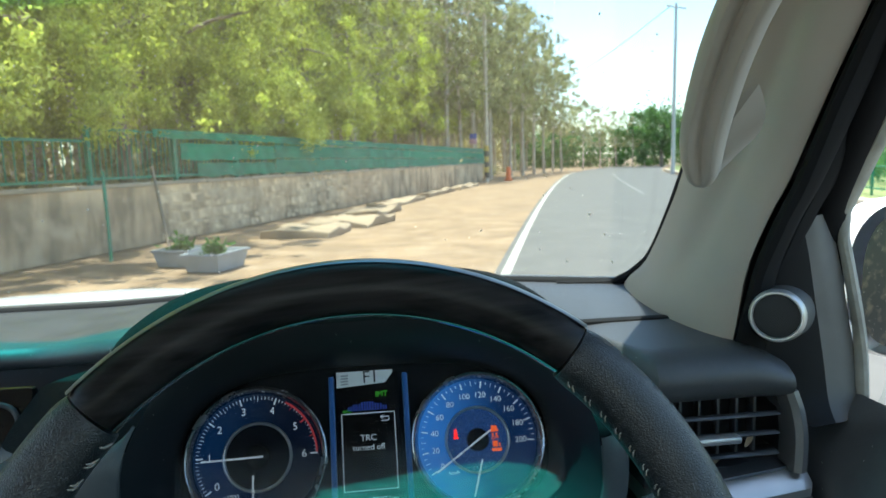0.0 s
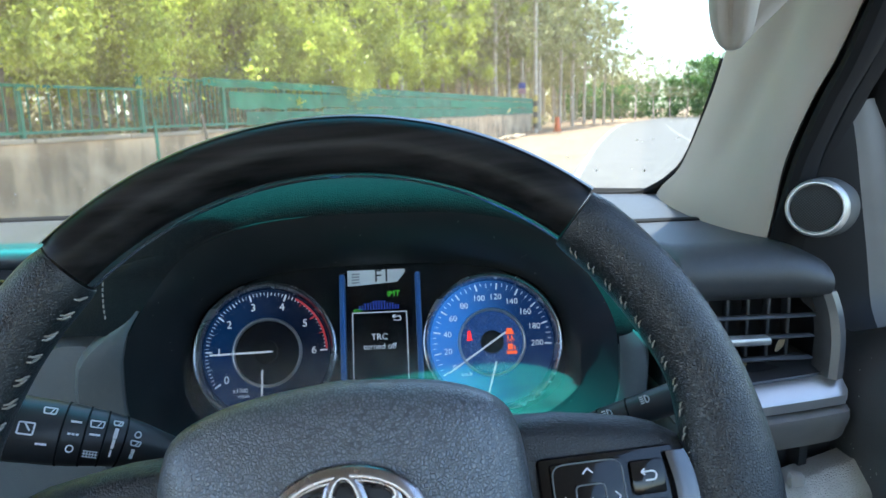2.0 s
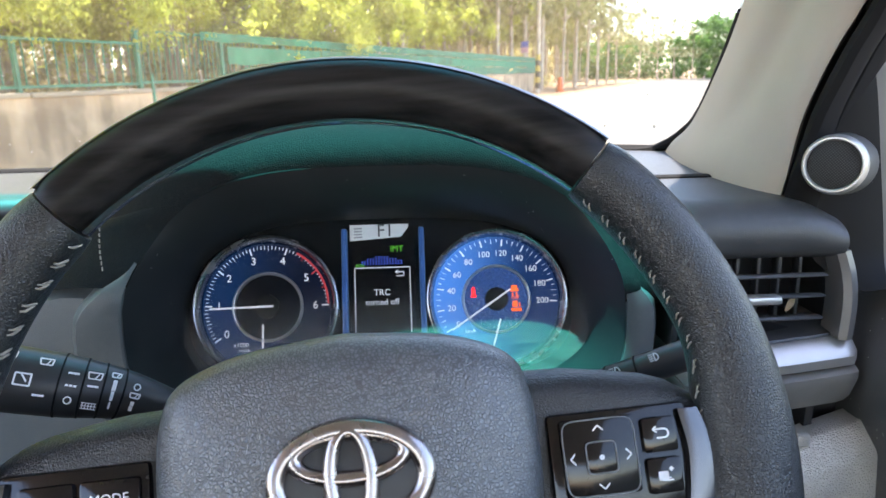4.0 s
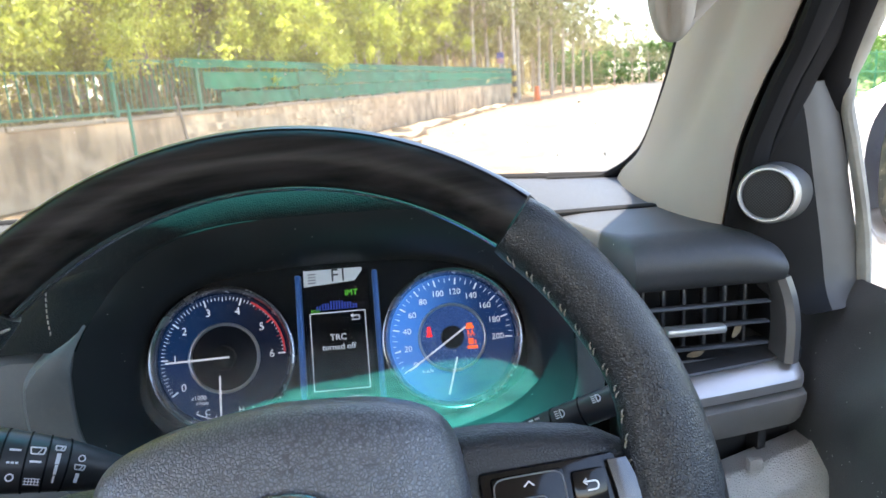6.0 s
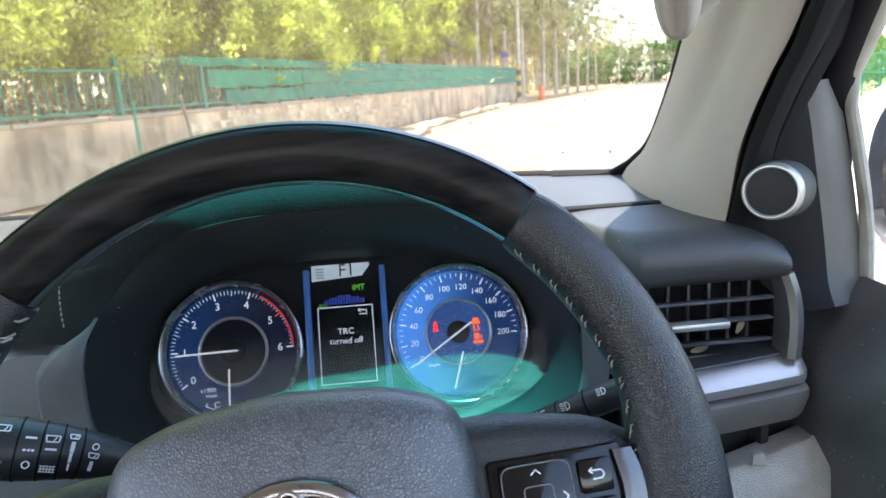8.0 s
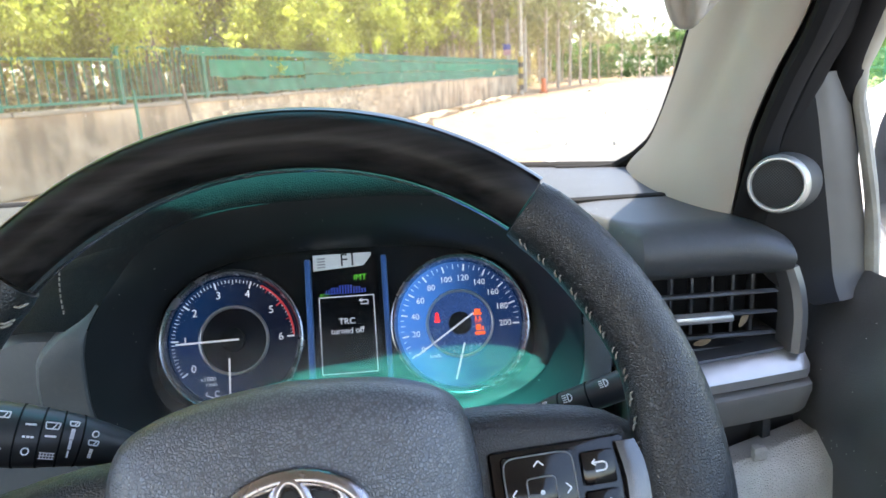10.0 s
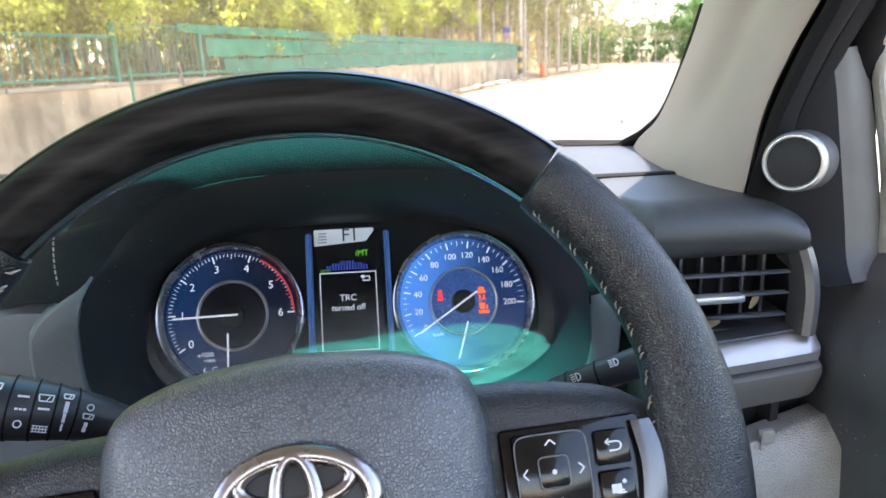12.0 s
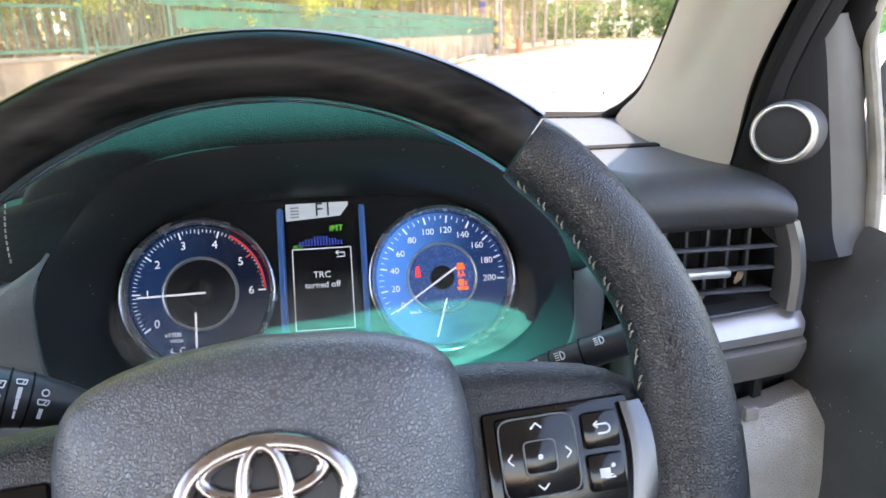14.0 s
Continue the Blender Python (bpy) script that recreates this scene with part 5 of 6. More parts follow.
# ---- bonnet and mirror outside ----
bm = bmesh.new()
sheet(bm, lambda u, v: (-1.05 + 1.45 * u, 0.64 + 1.05 * v, 1.314 - 0.16 * ((u - 0.36) * 2) ** 2 - 0.14 * v * v - 0.03 * (1 - v) + 0.01 * math.exp(-((u - 0.2) / 0.06) ** 2)), 40, 24, 0.004)
solo("bonnet", bm, CARPAINT, "glossy white car bonnet", "bonnet")
mir = thing("wing_mirror", Matrix.Translation((0.58, 0.47, 1.3)), "white wing mirror with dusty glass", "wing mirror")
bm = bmesh.new()
rings = []
for y, s in ((0.452, 1.0), (0.462, 1.03), (0.49, 1.0), (0.53, 0.85), (0.56, 0.55), (0.57, 0.15)):
    rings.append([Vector((0.615 + 0.108 * s * math.copysign(abs(math.cos(a)) ** 0.6, math.cos(a)), y, 1.357 + 0.087 * s * math.copysign(abs(math.sin(a)) ** 0.75, math.sin(a)))) for a in [2 * math.pi * q / 40 for q in range(40)]])
loft(bm, rings, True, False, True)
part("housing", bm, CARPAINT, mir, "white painted housing", world=True)
bm = bmesh.new()
ring = [Vector((0.615 + 0.100 * math.copysign(abs(math.cos(a)) ** 0.6, math.cos(a)), 0.456 + 0.015 * math.cos(a), 1.357 + 0.078 * math.copysign(abs(math.sin(a)) ** 0.75, math.sin(a)))) for a in [2 * math.pi * q / 40 for q in range(40)]]
bm.faces.new([bm.verts.new(p) for p in ring])
part("mirror_glass", bm, MIRROR, mir, "dusty mirror glass", world=True)
bm = bmesh.new()
sweep(bm, [(0.42, 0.45, 1.27), (0.5, 0.47, 1.285), (0.56, 0.49, 1.29)], [0.03, 0.024, 0.02], 12)
part("mirror_arm", bm, CARPAINT, mir, "white painted mirror arm", world=True)

# ---- outside: frame of the road ----
ROAD_TURN = radians(-20.7)
cr, sr = math.cos(ROAD_TURN), math.sin(ROAD_TURN)


def R(v, u, z=0.0):
    """A place v metres right of the car's line and u metres along the road."""
    return Vector((v * cr - u * sr, v * sr + u * cr, z))


def road_pose(v, u, z=0.0, turn=0.0):
    return Matrix.Translation(R(v, u, z)) @ Matrix.Rotation(ROAD_TURN + radians(turn), 4, "Z")


SOIL = mat("dusty_soil", (0.25, 0.165, 0.092), 0.95, var=0.22, scale=0.7, bump=0.5, bscale=14, dirt=0.15)
ASPHALT = mat("sunworn_asphalt", (0.112, 0.107, 0.098), 0.9, var=0.12, scale=0.5, bump=0.3, bscale=60)
LINE = mat("white_road_paint", (0.38, 0.36, 0.31), 0.8, var=0.25, scale=4, dirt=0.3)
FAINT = mat("worn_road_paint", (0.27, 0.26, 0.24), 0.85, var=0.3, scale=4)
CONCRETE = mat("grey_concrete", (0.38, 0.32, 0.24), 0.9, var=0.2, scale=1.2, bump=0.4, bscale=25, dirt=0.3)
SLAB = mat("sandy_slab", (0.30, 0.225, 0.145), 0.95, var=0.25, scale=1.4, bump=0.6, bscale=18, dirt=0.3)
STONE = mat("wall_stone", (0.60, 0.45, 0.29), 0.92, var=0.3, scale=2.2, bump=0.6, bscale=22, dirt=0.2)
MORTAR = mat("wall_mortar", (0.52, 0.39, 0.25), 0.95, var=0.42, scale=0.9, bump=0.5, bscale=20, dirt=0.2)
GREENP = mat("green_paint", (0.02, 0.20, 0.12), 0.5, var=0.2, scale=6)
CLOTH = mat("green_shade_cloth", (0.009, 0.21, 0.115), 0.8, var=0.25, scale=2.5, bump=0.3, bscale=60)
CLOTH2 = mat("faded_green_cloth", (0.022, 0.18, 0.108), 0.8, var=0.3, scale=2.5, bump=0.3, bscale=60)
DRY_LEAF = mat("dry_scrub_leaf", (0.50, 0.44, 0.22), 0.7, var=0.45, scale=0.5)
BARK = mat("brown_bark", (0.24, 0.19, 0.145), 0.95, var=0.3, scale=5, bump=0.7, bscale=30)
PALE_BARK = mat("pale_bark", (0.50, 0.42, 0.33), 0.9, var=0.35, scale=3, bump=0.4, bscale=25)
NEEM = mat("neem_leaf", (0.50, 0.555, 0.10), 0.55, var=0.5, scale=0.6)
DARK_LEAF = mat("dull_green_leaf", (0.36, 0.36, 0.17), 0.6, var=0.45, scale=0.5)
HEDGE = mat("hedge_leaf", (0.09, 0.19, 0.04), 0.6, var=0.4, scale=0.5)
GRASS = mat("dry_grass", (0.16, 0.19, 0.06), 0.9, var=0.4, scale=1.5)
POLE = mat("weathered_pole", (0.58, 0.49, 0.38), 0.8, var=0.2, scale=4)
BAND = mat("faded_black_band", (0.13, 0.11, 0.085), 0.8, var=0.3, scale=6)
YELLOW = mat("yellow_paint", (0.58, 0.43, 0.12), 0.6, var=0.15, scale=6)
BLACKP = mat("black_paint", (0.03, 0.03, 0.03), 0.6, var=0.15, scale=6)
ORANGE = mat("orange_plastic", (0.75, 0.16, 0.04), 0.5, var=0.15, scale=6)
for m in (NEEM, DARK_LEAF, HEDGE):
    b = m.node_tree.nodes["Principled BSDF"]
    b.inputs["Subsurface Weight"].default_value = 0.0
    b.inputs["Transmission Weight"].default_value = 0.0


def leaf_mat(m, translucent):
    """Lets some light through the leaf and varies it leaf by leaf."""
    nt = m.node_tree
    n, l = nt.nodes, nt.links
    b, o = n["Principled BSDF"], n["Material Output"]
    src = b.inputs["Base Color"].links[0].from_socket
    geo, hsv = n.new("ShaderNodeNewGeometry"), n.new("ShaderNodeHueSaturation")
    mr = n.new("ShaderNodeMapRange")
    mr.inputs["To Min"].default_value, mr.inputs["To Max"].default_value = 0.6, 1.3
    l.new(geo.outputs["Random Per Island"], mr.inputs["Value"])
    l.new(mr.outputs["Result"], hsv.inputs["Value"])
    l.new(src, hsv.inputs["Color"])
    l.new(hsv.outputs["Color"], b.inputs["Base Color"])
    tl, ad = n.new("ShaderNodeBsdfTranslucent"), n.new("ShaderNodeMixShader")
    l.new(hsv.outputs["Color"], tl.inputs["Color"])
    ad.inputs[0].default_value = translucent
    l.new(b.outputs[0], ad.inputs[1])
    l.new(tl.outputs[0], ad.inputs[2])
    l.new(ad.outputs[0], o.inputs["Surface"])


for m in (NEEM, DARK_LEAF, HEDGE, DRY_LEAF):
    leaf_mat(m, 0.55)


def line_v(u):
    """The road's near edge line."""
    return -0.62 - 0.078 * u + 0.00053 * u * u if u < 62 else -3.42 + 0.010 * (u - 62) ** 1.6


def road_strip(name, f0, f1, z, u0, u1, n, material, label, cat):
    bm = bmesh.new()
    rows = [[R(f0(u), u, z), R((f0(u) + f1(u)) / 2, u, z), R(f1(u), u, z)] for u in [u0 + (u1 - u0) * i / n for i in range(n + 1)]]
    loft(bm, rows, False)
    return solo(name, bm, material, label, cat, kind="structure")


bm = bmesh.new()
sheet(bm, lambda a, b: (-900 + 1800 * a, -900 + 1800 * b, -0.012), 40, 40)
solo("ground", bm, SOIL, "dry sandy soil", "ground", kind="structure")
road_strip("road", lambda u: line_v(u) - 0.15, lambda u: line_v(u) + 8.2, 0.0, -30, 105, 90, ASPHALT, "sun-bleached grey asphalt road", "road")
road_strip("edge_line", lambda u: line_v(u) - 0.055, lambda u: line_v(u) + 0.075, 0.006, -30, 70, 70, LINE, "worn white edge line", "road marking")
road_strip("centre_line", lambda u: line_v(u) + 3.77, lambda u: line_v(u) + 3.84, 0.006, 28, 62, 40, FAINT, "faint centre line", "road marking")
road_strip("verge", lambda u: line_v(u) + 8.9, lambda u: line_v(u) + 60, 0.02, -30, 105, 60, GRASS, "dry green verge", "verge")

# kerb stones of the far side
bm = bmesh.new()
box(bm, (0, 0, 0.11), (0.28, 0.92, 0.24), 0.03)
kerb_mesh = mesh_of("kerb_stone", bm, mat("kerb_stone", (0.5, 0.43, 0.34), 0.9, var=0.2, scale=3, bump=0.4, bscale=25, dirt=0.3))
far_kerb = tagged(new("kerb"), "painted concrete kerb stones along the road", "kerb", kind="structure")
far_kerb.location = R(6, 10)
for i in range(75):
    u = -5 + i * 0.96
    ob = new("kerb_stone", kerb_mesh)
    ob.parent = far_kerb
    ob.matrix_basis = Matrix.Translation(-far_kerb.location) @ road_pose(line_v(u) + 8.45, u, random.uniform(-0.01, 0.01), random.uniform(-1, 1) + 3)

# ---- boundary wall with railing ----
WALL_V = -8.9
wall = thing("boundary_wall", road_pose(WALL_V, 0), "weathered rubble stone boundary wall", "wall", kind="structure")
bm = bmesh.new()
box(bm, (-0.14, 17, 0.60), (0.22, 66, 1.2), 0.01)
part("wall_core", bm, MORTAR, wall, "grey mortar face")
bm = bmesh.new()
for i in range(33):
    box(bm, (-0.14, -15 + i * 2.0, 1.22 + random.uniform(-0.006, 0.006)), (0.34, 1.97, 0.08), 0.012, seg=1)
part("coping", bm, CONCRETE, wall, "concrete coping")


def stone_mesh(w, h):
    bm = bmesh.new()
    g = bmesh.ops.create_cube(bm, size=1.0)["verts"]
    for v in g:
        v.co = Vector((v.co.x * 0.10, v.co.y * w, v.co.z * h))
    bmesh.ops.bevel(bm, geom=bm.edges[:], offset=0.03, segments=1, affect="EDGES")
    for v in bm.verts:
        v.co += Vector((random.uniform(-0.012, 0.012), random.uniform(-0.03, 0.03), random.uniform(-0.025, 0.025)))
    return bm


def vary_by_object(m):
    """Shifts a material's brightness from piece to piece."""
    n, l = m.node_tree.nodes, m.node_tree.links
    b = n["Principled BSDF"]
    src = b.inputs["Base Color"].links[0].from_socket
    info, hsv, mr = n.new("ShaderNodeObjectInfo"), n.new("ShaderNodeHueSaturation"), n.new("ShaderNodeMapRange")
    mr.inputs["To Min"].default_value, mr.inputs["To Max"].default_value = 0.70, 1.18
    l.new(info.outputs["Random"], mr.inputs["Value"])
    l.new(mr.outputs["Result"], hsv.inputs["Value"])
    l.new(src, hsv.inputs["Color"])
    l.new(hsv.outputs["Color"], b.inputs["Base Color"])


vary_by_object(STONE)


def stained(m, dark, pale):
    """Adds running dark stains and pale patches of bare plaster."""
    n, l = m.node_tree.nodes, m.node_tree.links
    b = n["Principled BSDF"]
    out = b.inputs["Base Color"].links[0].from_socket
    tc = n.new("ShaderNodeTexCoord")
    for colour, size, lo, hi, most in ((dark, (0.9, 0.9, 0.22), 0.46, 0.66, 0.75), (pale, (0.7, 0.7, 0.9), 0.50, 0.80, 0.7)):
        mp, no, ra, mx = n.new("ShaderNodeMapping"), n.new("ShaderNodeTexNoise"), n.new("ShaderNodeMapRange"), n.new("ShaderNodeMix")
        mp.inputs["Scale"].default_value = size
        mp.inputs["Location"].default_value = (most, 3 * lo, 5 * hi)
        no.inputs["Scale"].default_value, no.inputs["Detail"].default_value = 2.2, 8
        ra.inputs["From Min"].default_value, ra.inputs["From Max"].default_value, ra.inputs["To Max"].default_value = lo, hi, most
        mx.data_type = "RGBA"
        l.new(tc.outputs["Object"], mp.inputs["Vector"])
        l.new(mp.outputs["Vector"], no.inputs["Vector"])
        l.new(no.outputs["Fac"], ra.inputs["Value"])
        l.new(ra.outputs["Result"], mx.inputs["Factor"])
        l.new(out, mx.inputs["A"])
        mx.inputs["B"].default_value = (*colour, 1)
        out = mx.outputs["Result"]
    l.new(out, b.inputs["Base Color"])


stained(MORTAR, (0.17, 0.125, 0.08), (0.66, 0.53, 0.37))
stained(SOIL, (0.18, 0.115, 0.062), (0.36, 0.265, 0.17))
stained(ASPHALT, (0.09, 0.085, 0.078), (0.14, 0.133, 0.122))
wide = (0.42, 0.34, 0.56, 0.24, 0.48, 0.30, 0.38)
course = (0.20, 0.15, 0.24, 0.17, 0.21, 0.19)
stones = [[mesh_of("stone", stone_mesh(w, h), STONE) for w in wide] for h in course]
far_bm = bmesh.new()
count, z = 0, 0.01
for row, h in enumerate(course):
    u = 12.2 + random.uniform(0, 0.5)
    while u < 26 + random.uniform(-0.5, 0.5):
        k = random.randrange(len(wide))
        at = (-0.072 + random.uniform(-0.010, 0.008), u + wide[k] / 2, z + h / 2 + random.uniform(-0.012, 0.012))
        if random.random() < 0.12:
            pass
        elif u < 22.5 and count < 300:
            ob = new("stone", stones[row][k])
            ob.parent = wall
            ob.location = at
            ob.rotation_euler = (radians(random.uniform(-3, 3)), 0, 0)
            count += 1
        else:
            box(far_bm, at, (0.1, wide[k], h - 0.01), 0.015, seg=1)
        u += wide[k] + random.uniform(0.0, 0.03)
    z += h + 0.004
tagged(part("stone_course", far_bm, STONE, wall, "distant stone courses"), kind="stuff")

rail = thing("railing", road_pose(WALL_V, 0, 1.26), "green steel railing with shade cloth on the wall", "railing")
for u in [10.5 + 2.55 * i for i in range(18)]:
    bm = bmesh.new()
    box(bm, (-0.14, u, 0.53), (0.09, 0.09, 1.08), 0.006, seg=1)
    part("post", bm, GREENP, rail)
for u in [10.5 - 2.55 * i for i in range(1, 7)]:
    bm = bmesh.new()
    box(bm, (-0.14, u, 0.4), (0.07, 0.07, 0.82), 0.006, seg=1)
    part("post", bm, GREENP, rail)
for z, u0, u1 in ((1.0, 10.5, 54.4), (0.10, 10.5, 54.4), (0.78, -4, 10.5), (0.08, -4, 10.5)):
    bm = bmesh.new()
    box(bm, (-0.14, (u0 + u1) / 2, z), (0.045, u1 - u0, 0.05), 0.005, seg=1)
    part("rail_bar", bm, GREENP, rail)
bm = bmesh.new()
box(bm, (0, 0, 0.46), (0.022, 0.022, 0.92), 0.003, seg=1)
picket = mesh_of("picket", bm, GREENP, False)
for i in range(150):
    u = 10.65 + i * 0.15
    if u < 15.5 or (i % 2 == 0):
        ob = new("picket", picket)
        ob.parent = rail
        ob.location = (-0.14, u, 0.06)
for i in range(60):
    ob = new("picket", picket)
    ob.parent = rail
    ob.location = (-0.14, 10.3 - i * 0.2, 0.06)
    ob.scale = (1, 1, 0.8)


def cloth(u0, u1, z0, z1, material, sag):
    bm = bmesh.new()
    sheet(bm, lambda a, b: (-0.09 + 0.012 * math.sin(a * 40 + b * 3), u0 + (u1 - u0) * a, z0 + (z1 - z0) * b - sag * math.sin(math.pi * a * 3) ** 2 * (1 - b) + 0.006 * math.sin(a * 25)), 60, 6, 0.006)
    part("shade_cloth", bm, material, rail, "sagging green shade cloth")


cloth(12.3, 17.6, 0.90, 1.07, CLOTH, 0.02)
cloth(13.2, 17.6, 0.44, 0.80, CLOTH, 0.03)
cloth(13.8, 17.6, 0.06, 0.36, CLOTH2, 0.03)
cloth(17.6, 30.0, 0.86, 1.06, CLOTH2, 0.02)
cloth(17.6, 30.0, 0.46, 0.82, CLOTH2, 0.02)
cloth(17.6, 30.0, 0.05, 0.43, CLOTH2, 0.02)
cloth(30.0, 54.0, 0.82, 1.06, CLOTH2, 0.02)
cloth(30.0, 54.0, 0.44, 0.78, CLOTH, 0.04)
cloth(30.0, 54.0, 0.04, 0.40, CLOTH2, 0.03)


# ---- trees ----
def leaves(rng, blobs, n, size, droop=0.5):
    """Quads for leaf sprays scattered in ellipsoid clumps (centre, radii)."""
    V, F = [], []
    wts = np.array([b[1][0] * b[1][1] * b[1][2] for b in blobs]) ** 0.7
    counts = (n * wts / wts.sum()).astype(int)
    for (c, r), k in zip(blobs, counts):
        d = rng.normal(size=(k, 3))
        d /= np.linalg.norm(d, axis=1)[:, None]
        p = np.array(c) + d * np.array(r) * np.abs(rng.normal(0.0, 0.75, (k, 1)))
        ax = rng.normal(size=(k, 3)) + np.array([0, 0, -droop])
        ax /= np.linalg.norm(ax, axis=1)[:, None]
        sd = np.cross(ax, rng.normal(size=(k, 3)))
        sd /= np.linalg.norm(sd, axis=1)[:, None] + 1e-6
        s = size * rng.uniform(0.6, 1.4, (k, 1))
        base = len(V) and sum(len(x) for x in V)
        q = np.stack([p - ax * s * 0.5 + sd * s * 0.26, p + ax * s * 0.6, p - ax * s * 0.5 - sd * s * 0.26], axis=1).reshape(-1, 3)
        V.append(q)
        idx = np.arange(k)[:, None] * 3 + np.arange(3)[None] + base
        F.append(idx)
    V, F = np.concatenate(V), np.concatenate(F)
    me = bpy.data.meshes.new("crown")
    me.from_pydata(V.tolist(), [], F.tolist())
    return me


def tree(name, seed, height, trunk_r, crown_low, crown_r, n, size, leaf, bark, label, limbs=7, lean=0.1, airy=1.0, droop=0.5, spray=5, hang=1.0):
    rng = np.random.default_rng(seed)
    th = thing(name, Matrix(), label, "tree", "roadside trees")
    bm = bmesh.new()
    top = Vector((rng.uniform(-lean, lean) * height, rng.uniform(-lean, lean) * height, height * 0.85))
    spine = spline([(0, 0, -0.1), Vector((top.x * 0.2, top.y * 0.3, height * 0.3)), Vector((top.x * 0.7, top.y * 0.5, height * 0.6)), top], 12)
    sweep(bm, spine, [trunk_r * (1.25 - 1.1 * i / 11) for i in range(12)], 9)
    blobs = []
    for k in range(limbs):
        s = 4 + int(7 * k / limbs)
        p = spine[min(s, 11)]
        a = 2.4 * k + rng.uniform(-0.5, 0.5)
        ln = crown_r * rng.uniform(0.6, 1.05)
        tip = p + Vector((math.cos(a) * ln, math.sin(a) * ln, rng.uniform(-0.1, 0.55) * crown_r))
        mid = (p + tip) / 2 + Vector((0, 0, 0.15 * ln))
        sweep(bm, spline([p, mid, tip], 7), [trunk_r * 0.45 * (1 - 0.12 * i) for i in range(7)], 6)
        sprays = [tip + Vector((rng.uniform(-1, 1), rng.uniform(-1, 1), rng.uniform(-1.2, 0.5))) * crown_r * 0.5 for _ in range(spray)]
        for q in [mid, tip] + sprays:
            rr = crown_r * rng.uniform(0.09, 0.24) * airy * (5 / spray) ** 0.6
            blobs.append(((q.x, q.y, max(q.z, crown_low + rr * 0.5)), (rr * rng.uniform(0.7, 1.2), rr * rng.uniform(0.7, 1.2), rr * rng.uniform(0.6, 1.3) * hang)))
    blobs.append(((top.x, top.y, top.z), (crown_r * 0.5 * airy,) * 3))
    part("trunk", bm, bark, th)
    me = leaves(rng, blobs, n, size, droop)
    finish(me, leaf, False)
    part("crown", me, leaf, th)
    return th


neems = [tree("neem_tree", s, 8.4, 0.17, 2.1, 3.3, 95000, 0.078, NEEM, BARK, "leafy bright green neem tree behind the wall", limbs=15, spray=13, hang=1.35, airy=0.95, droop=0.9) for s in (3, 8, 15)]
slims = [tree("slim_tree", s, 17.0, 0.14, 5.5, 2.4, 7000, 0.22, DARK_LEAF, PALE_BARK, "tall slim tree with pale trunk", limbs=26, lean=0.05, airy=0.75, droop=1.5) for s in (21, 22, 27)]
round_tree = tree("round_tree", 40, 5.2, 0.2, 0.8, 3.2, 9000, 0.28, HEDGE, BARK, "rounded green tree beyond the bend", limbs=10, airy=1.2)

rnd = random.Random(5)


def plant(protos, used, v, u, s, z=0.0):
    k = rnd.randrange(len(protos))
    m = road_pose(v, u, z, rnd.uniform(0, 360))
    if k not in used:
        used.add(k)
        protos[k].matrix_basis = m
        protos[k].scale = (s, s, s)
        return
    ob = copy_thing(protos[k], m)
    ob.scale = (s, s, s)


used = set()
for i in range(6):
    plant(neems, used, WALL_V - 1.2 - rnd.uniform(0, 1.4), 2.5 + i * 3.7 + rnd.uniform(-0.6, 0.6), rnd.uniform(0.85, 1.15))
for i in range(5):
    plant(neems, used, WALL_V - 5.5 - rnd.uniform(0, 2), 20 + i * 6.5 + rnd.uniform(-1, 1), rnd.uniform(1.25, 1.7))
used = set()
for i in range(70):
    u = 14 + i * 1.25 + rnd.uniform(-0.5, 0.5)
    plant(slims, used, WALL_V - 3 - rnd.uniform(0, 22), u, rnd.uniform(0.7, 1.15))
for i in range(22):
    plant(slims, used, WALL_V - 2.2 - rnd.uniform(0, 7), 5 + i * 1.3 + rnd.uniform(-0.5, 0.5), rnd.uniform(0.75, 1.1))
for v, u, s in ((-10.2, 44, 1.0), (-9.9, 47, 0.9), (-9.6, 50, 1.05), (-8.9, 53, 0.95), (-9.4, 56, 1.1), (-8.2, 59, 0.95), (-7.6, 63, 1.0), (-7.0, 67, 0.9), (-6.4, 71, 0.9), (-5.8, 75, 0.8), (-5.2, 80, 0.72), (-3, 86, 0.55), (-1, 90, 0.5), (1, 96, 0.5), (3, 93, 0.47), (4.8, 98, 0.45)):
    plant(slims, used, v, u, s)
for i in range(60):
    plant(slims, used, -9.5 - rnd.uniform(0, 26), 38 + i * 1.1 + rnd.uniform(-0.6, 0.6), rnd.uniform(0.6, 1.0))
round_tree.matrix_basis = road_pose(6.5, 92) @ Matrix.Scale(1.35, 4)

# hedge and scrub at the bend
rng = np.random.default_rng(9)
blobs = []
for i in range(90):
    v = -14 + i * 0.75
    for k in range(5):
        p = R(v + rng.uniform(-1, 1), 100 + rng.uniform(0, 6) + 0.02 * v * v, 0.6 + k * 1.0)
        blobs.append((tuple(p), (1.3, 1.3, rng.uniform(0.7, 1.3))))
me = finish(leaves(rng, blobs, 42000, 0.4, 0.0), HEDGE, False)
hedge = tagged(new("hedge", me), "green hedge and scrub beyond the bend", "hedge", kind="stuff")
blobs = []
for i in range(90):
    p = R(WALL_V - 1.6 - rng.uniform(0, 6), -8 + rng.uniform(0, 30), rng.uniform(0.5, 2.0))
    blobs.append((tuple(p), (0.8, 0.8, rng.uniform(0.5, 1.0))))
for i in range(50):
    p = R(WALL_V - 7 - rng.uniform(0, 14), -12 + rng.uniform(0, 30), rng.uniform(0.6, 3.2))
    blobs.append((tuple(p), (1.3, 1.3, rng.uniform(0.8, 1.5))))
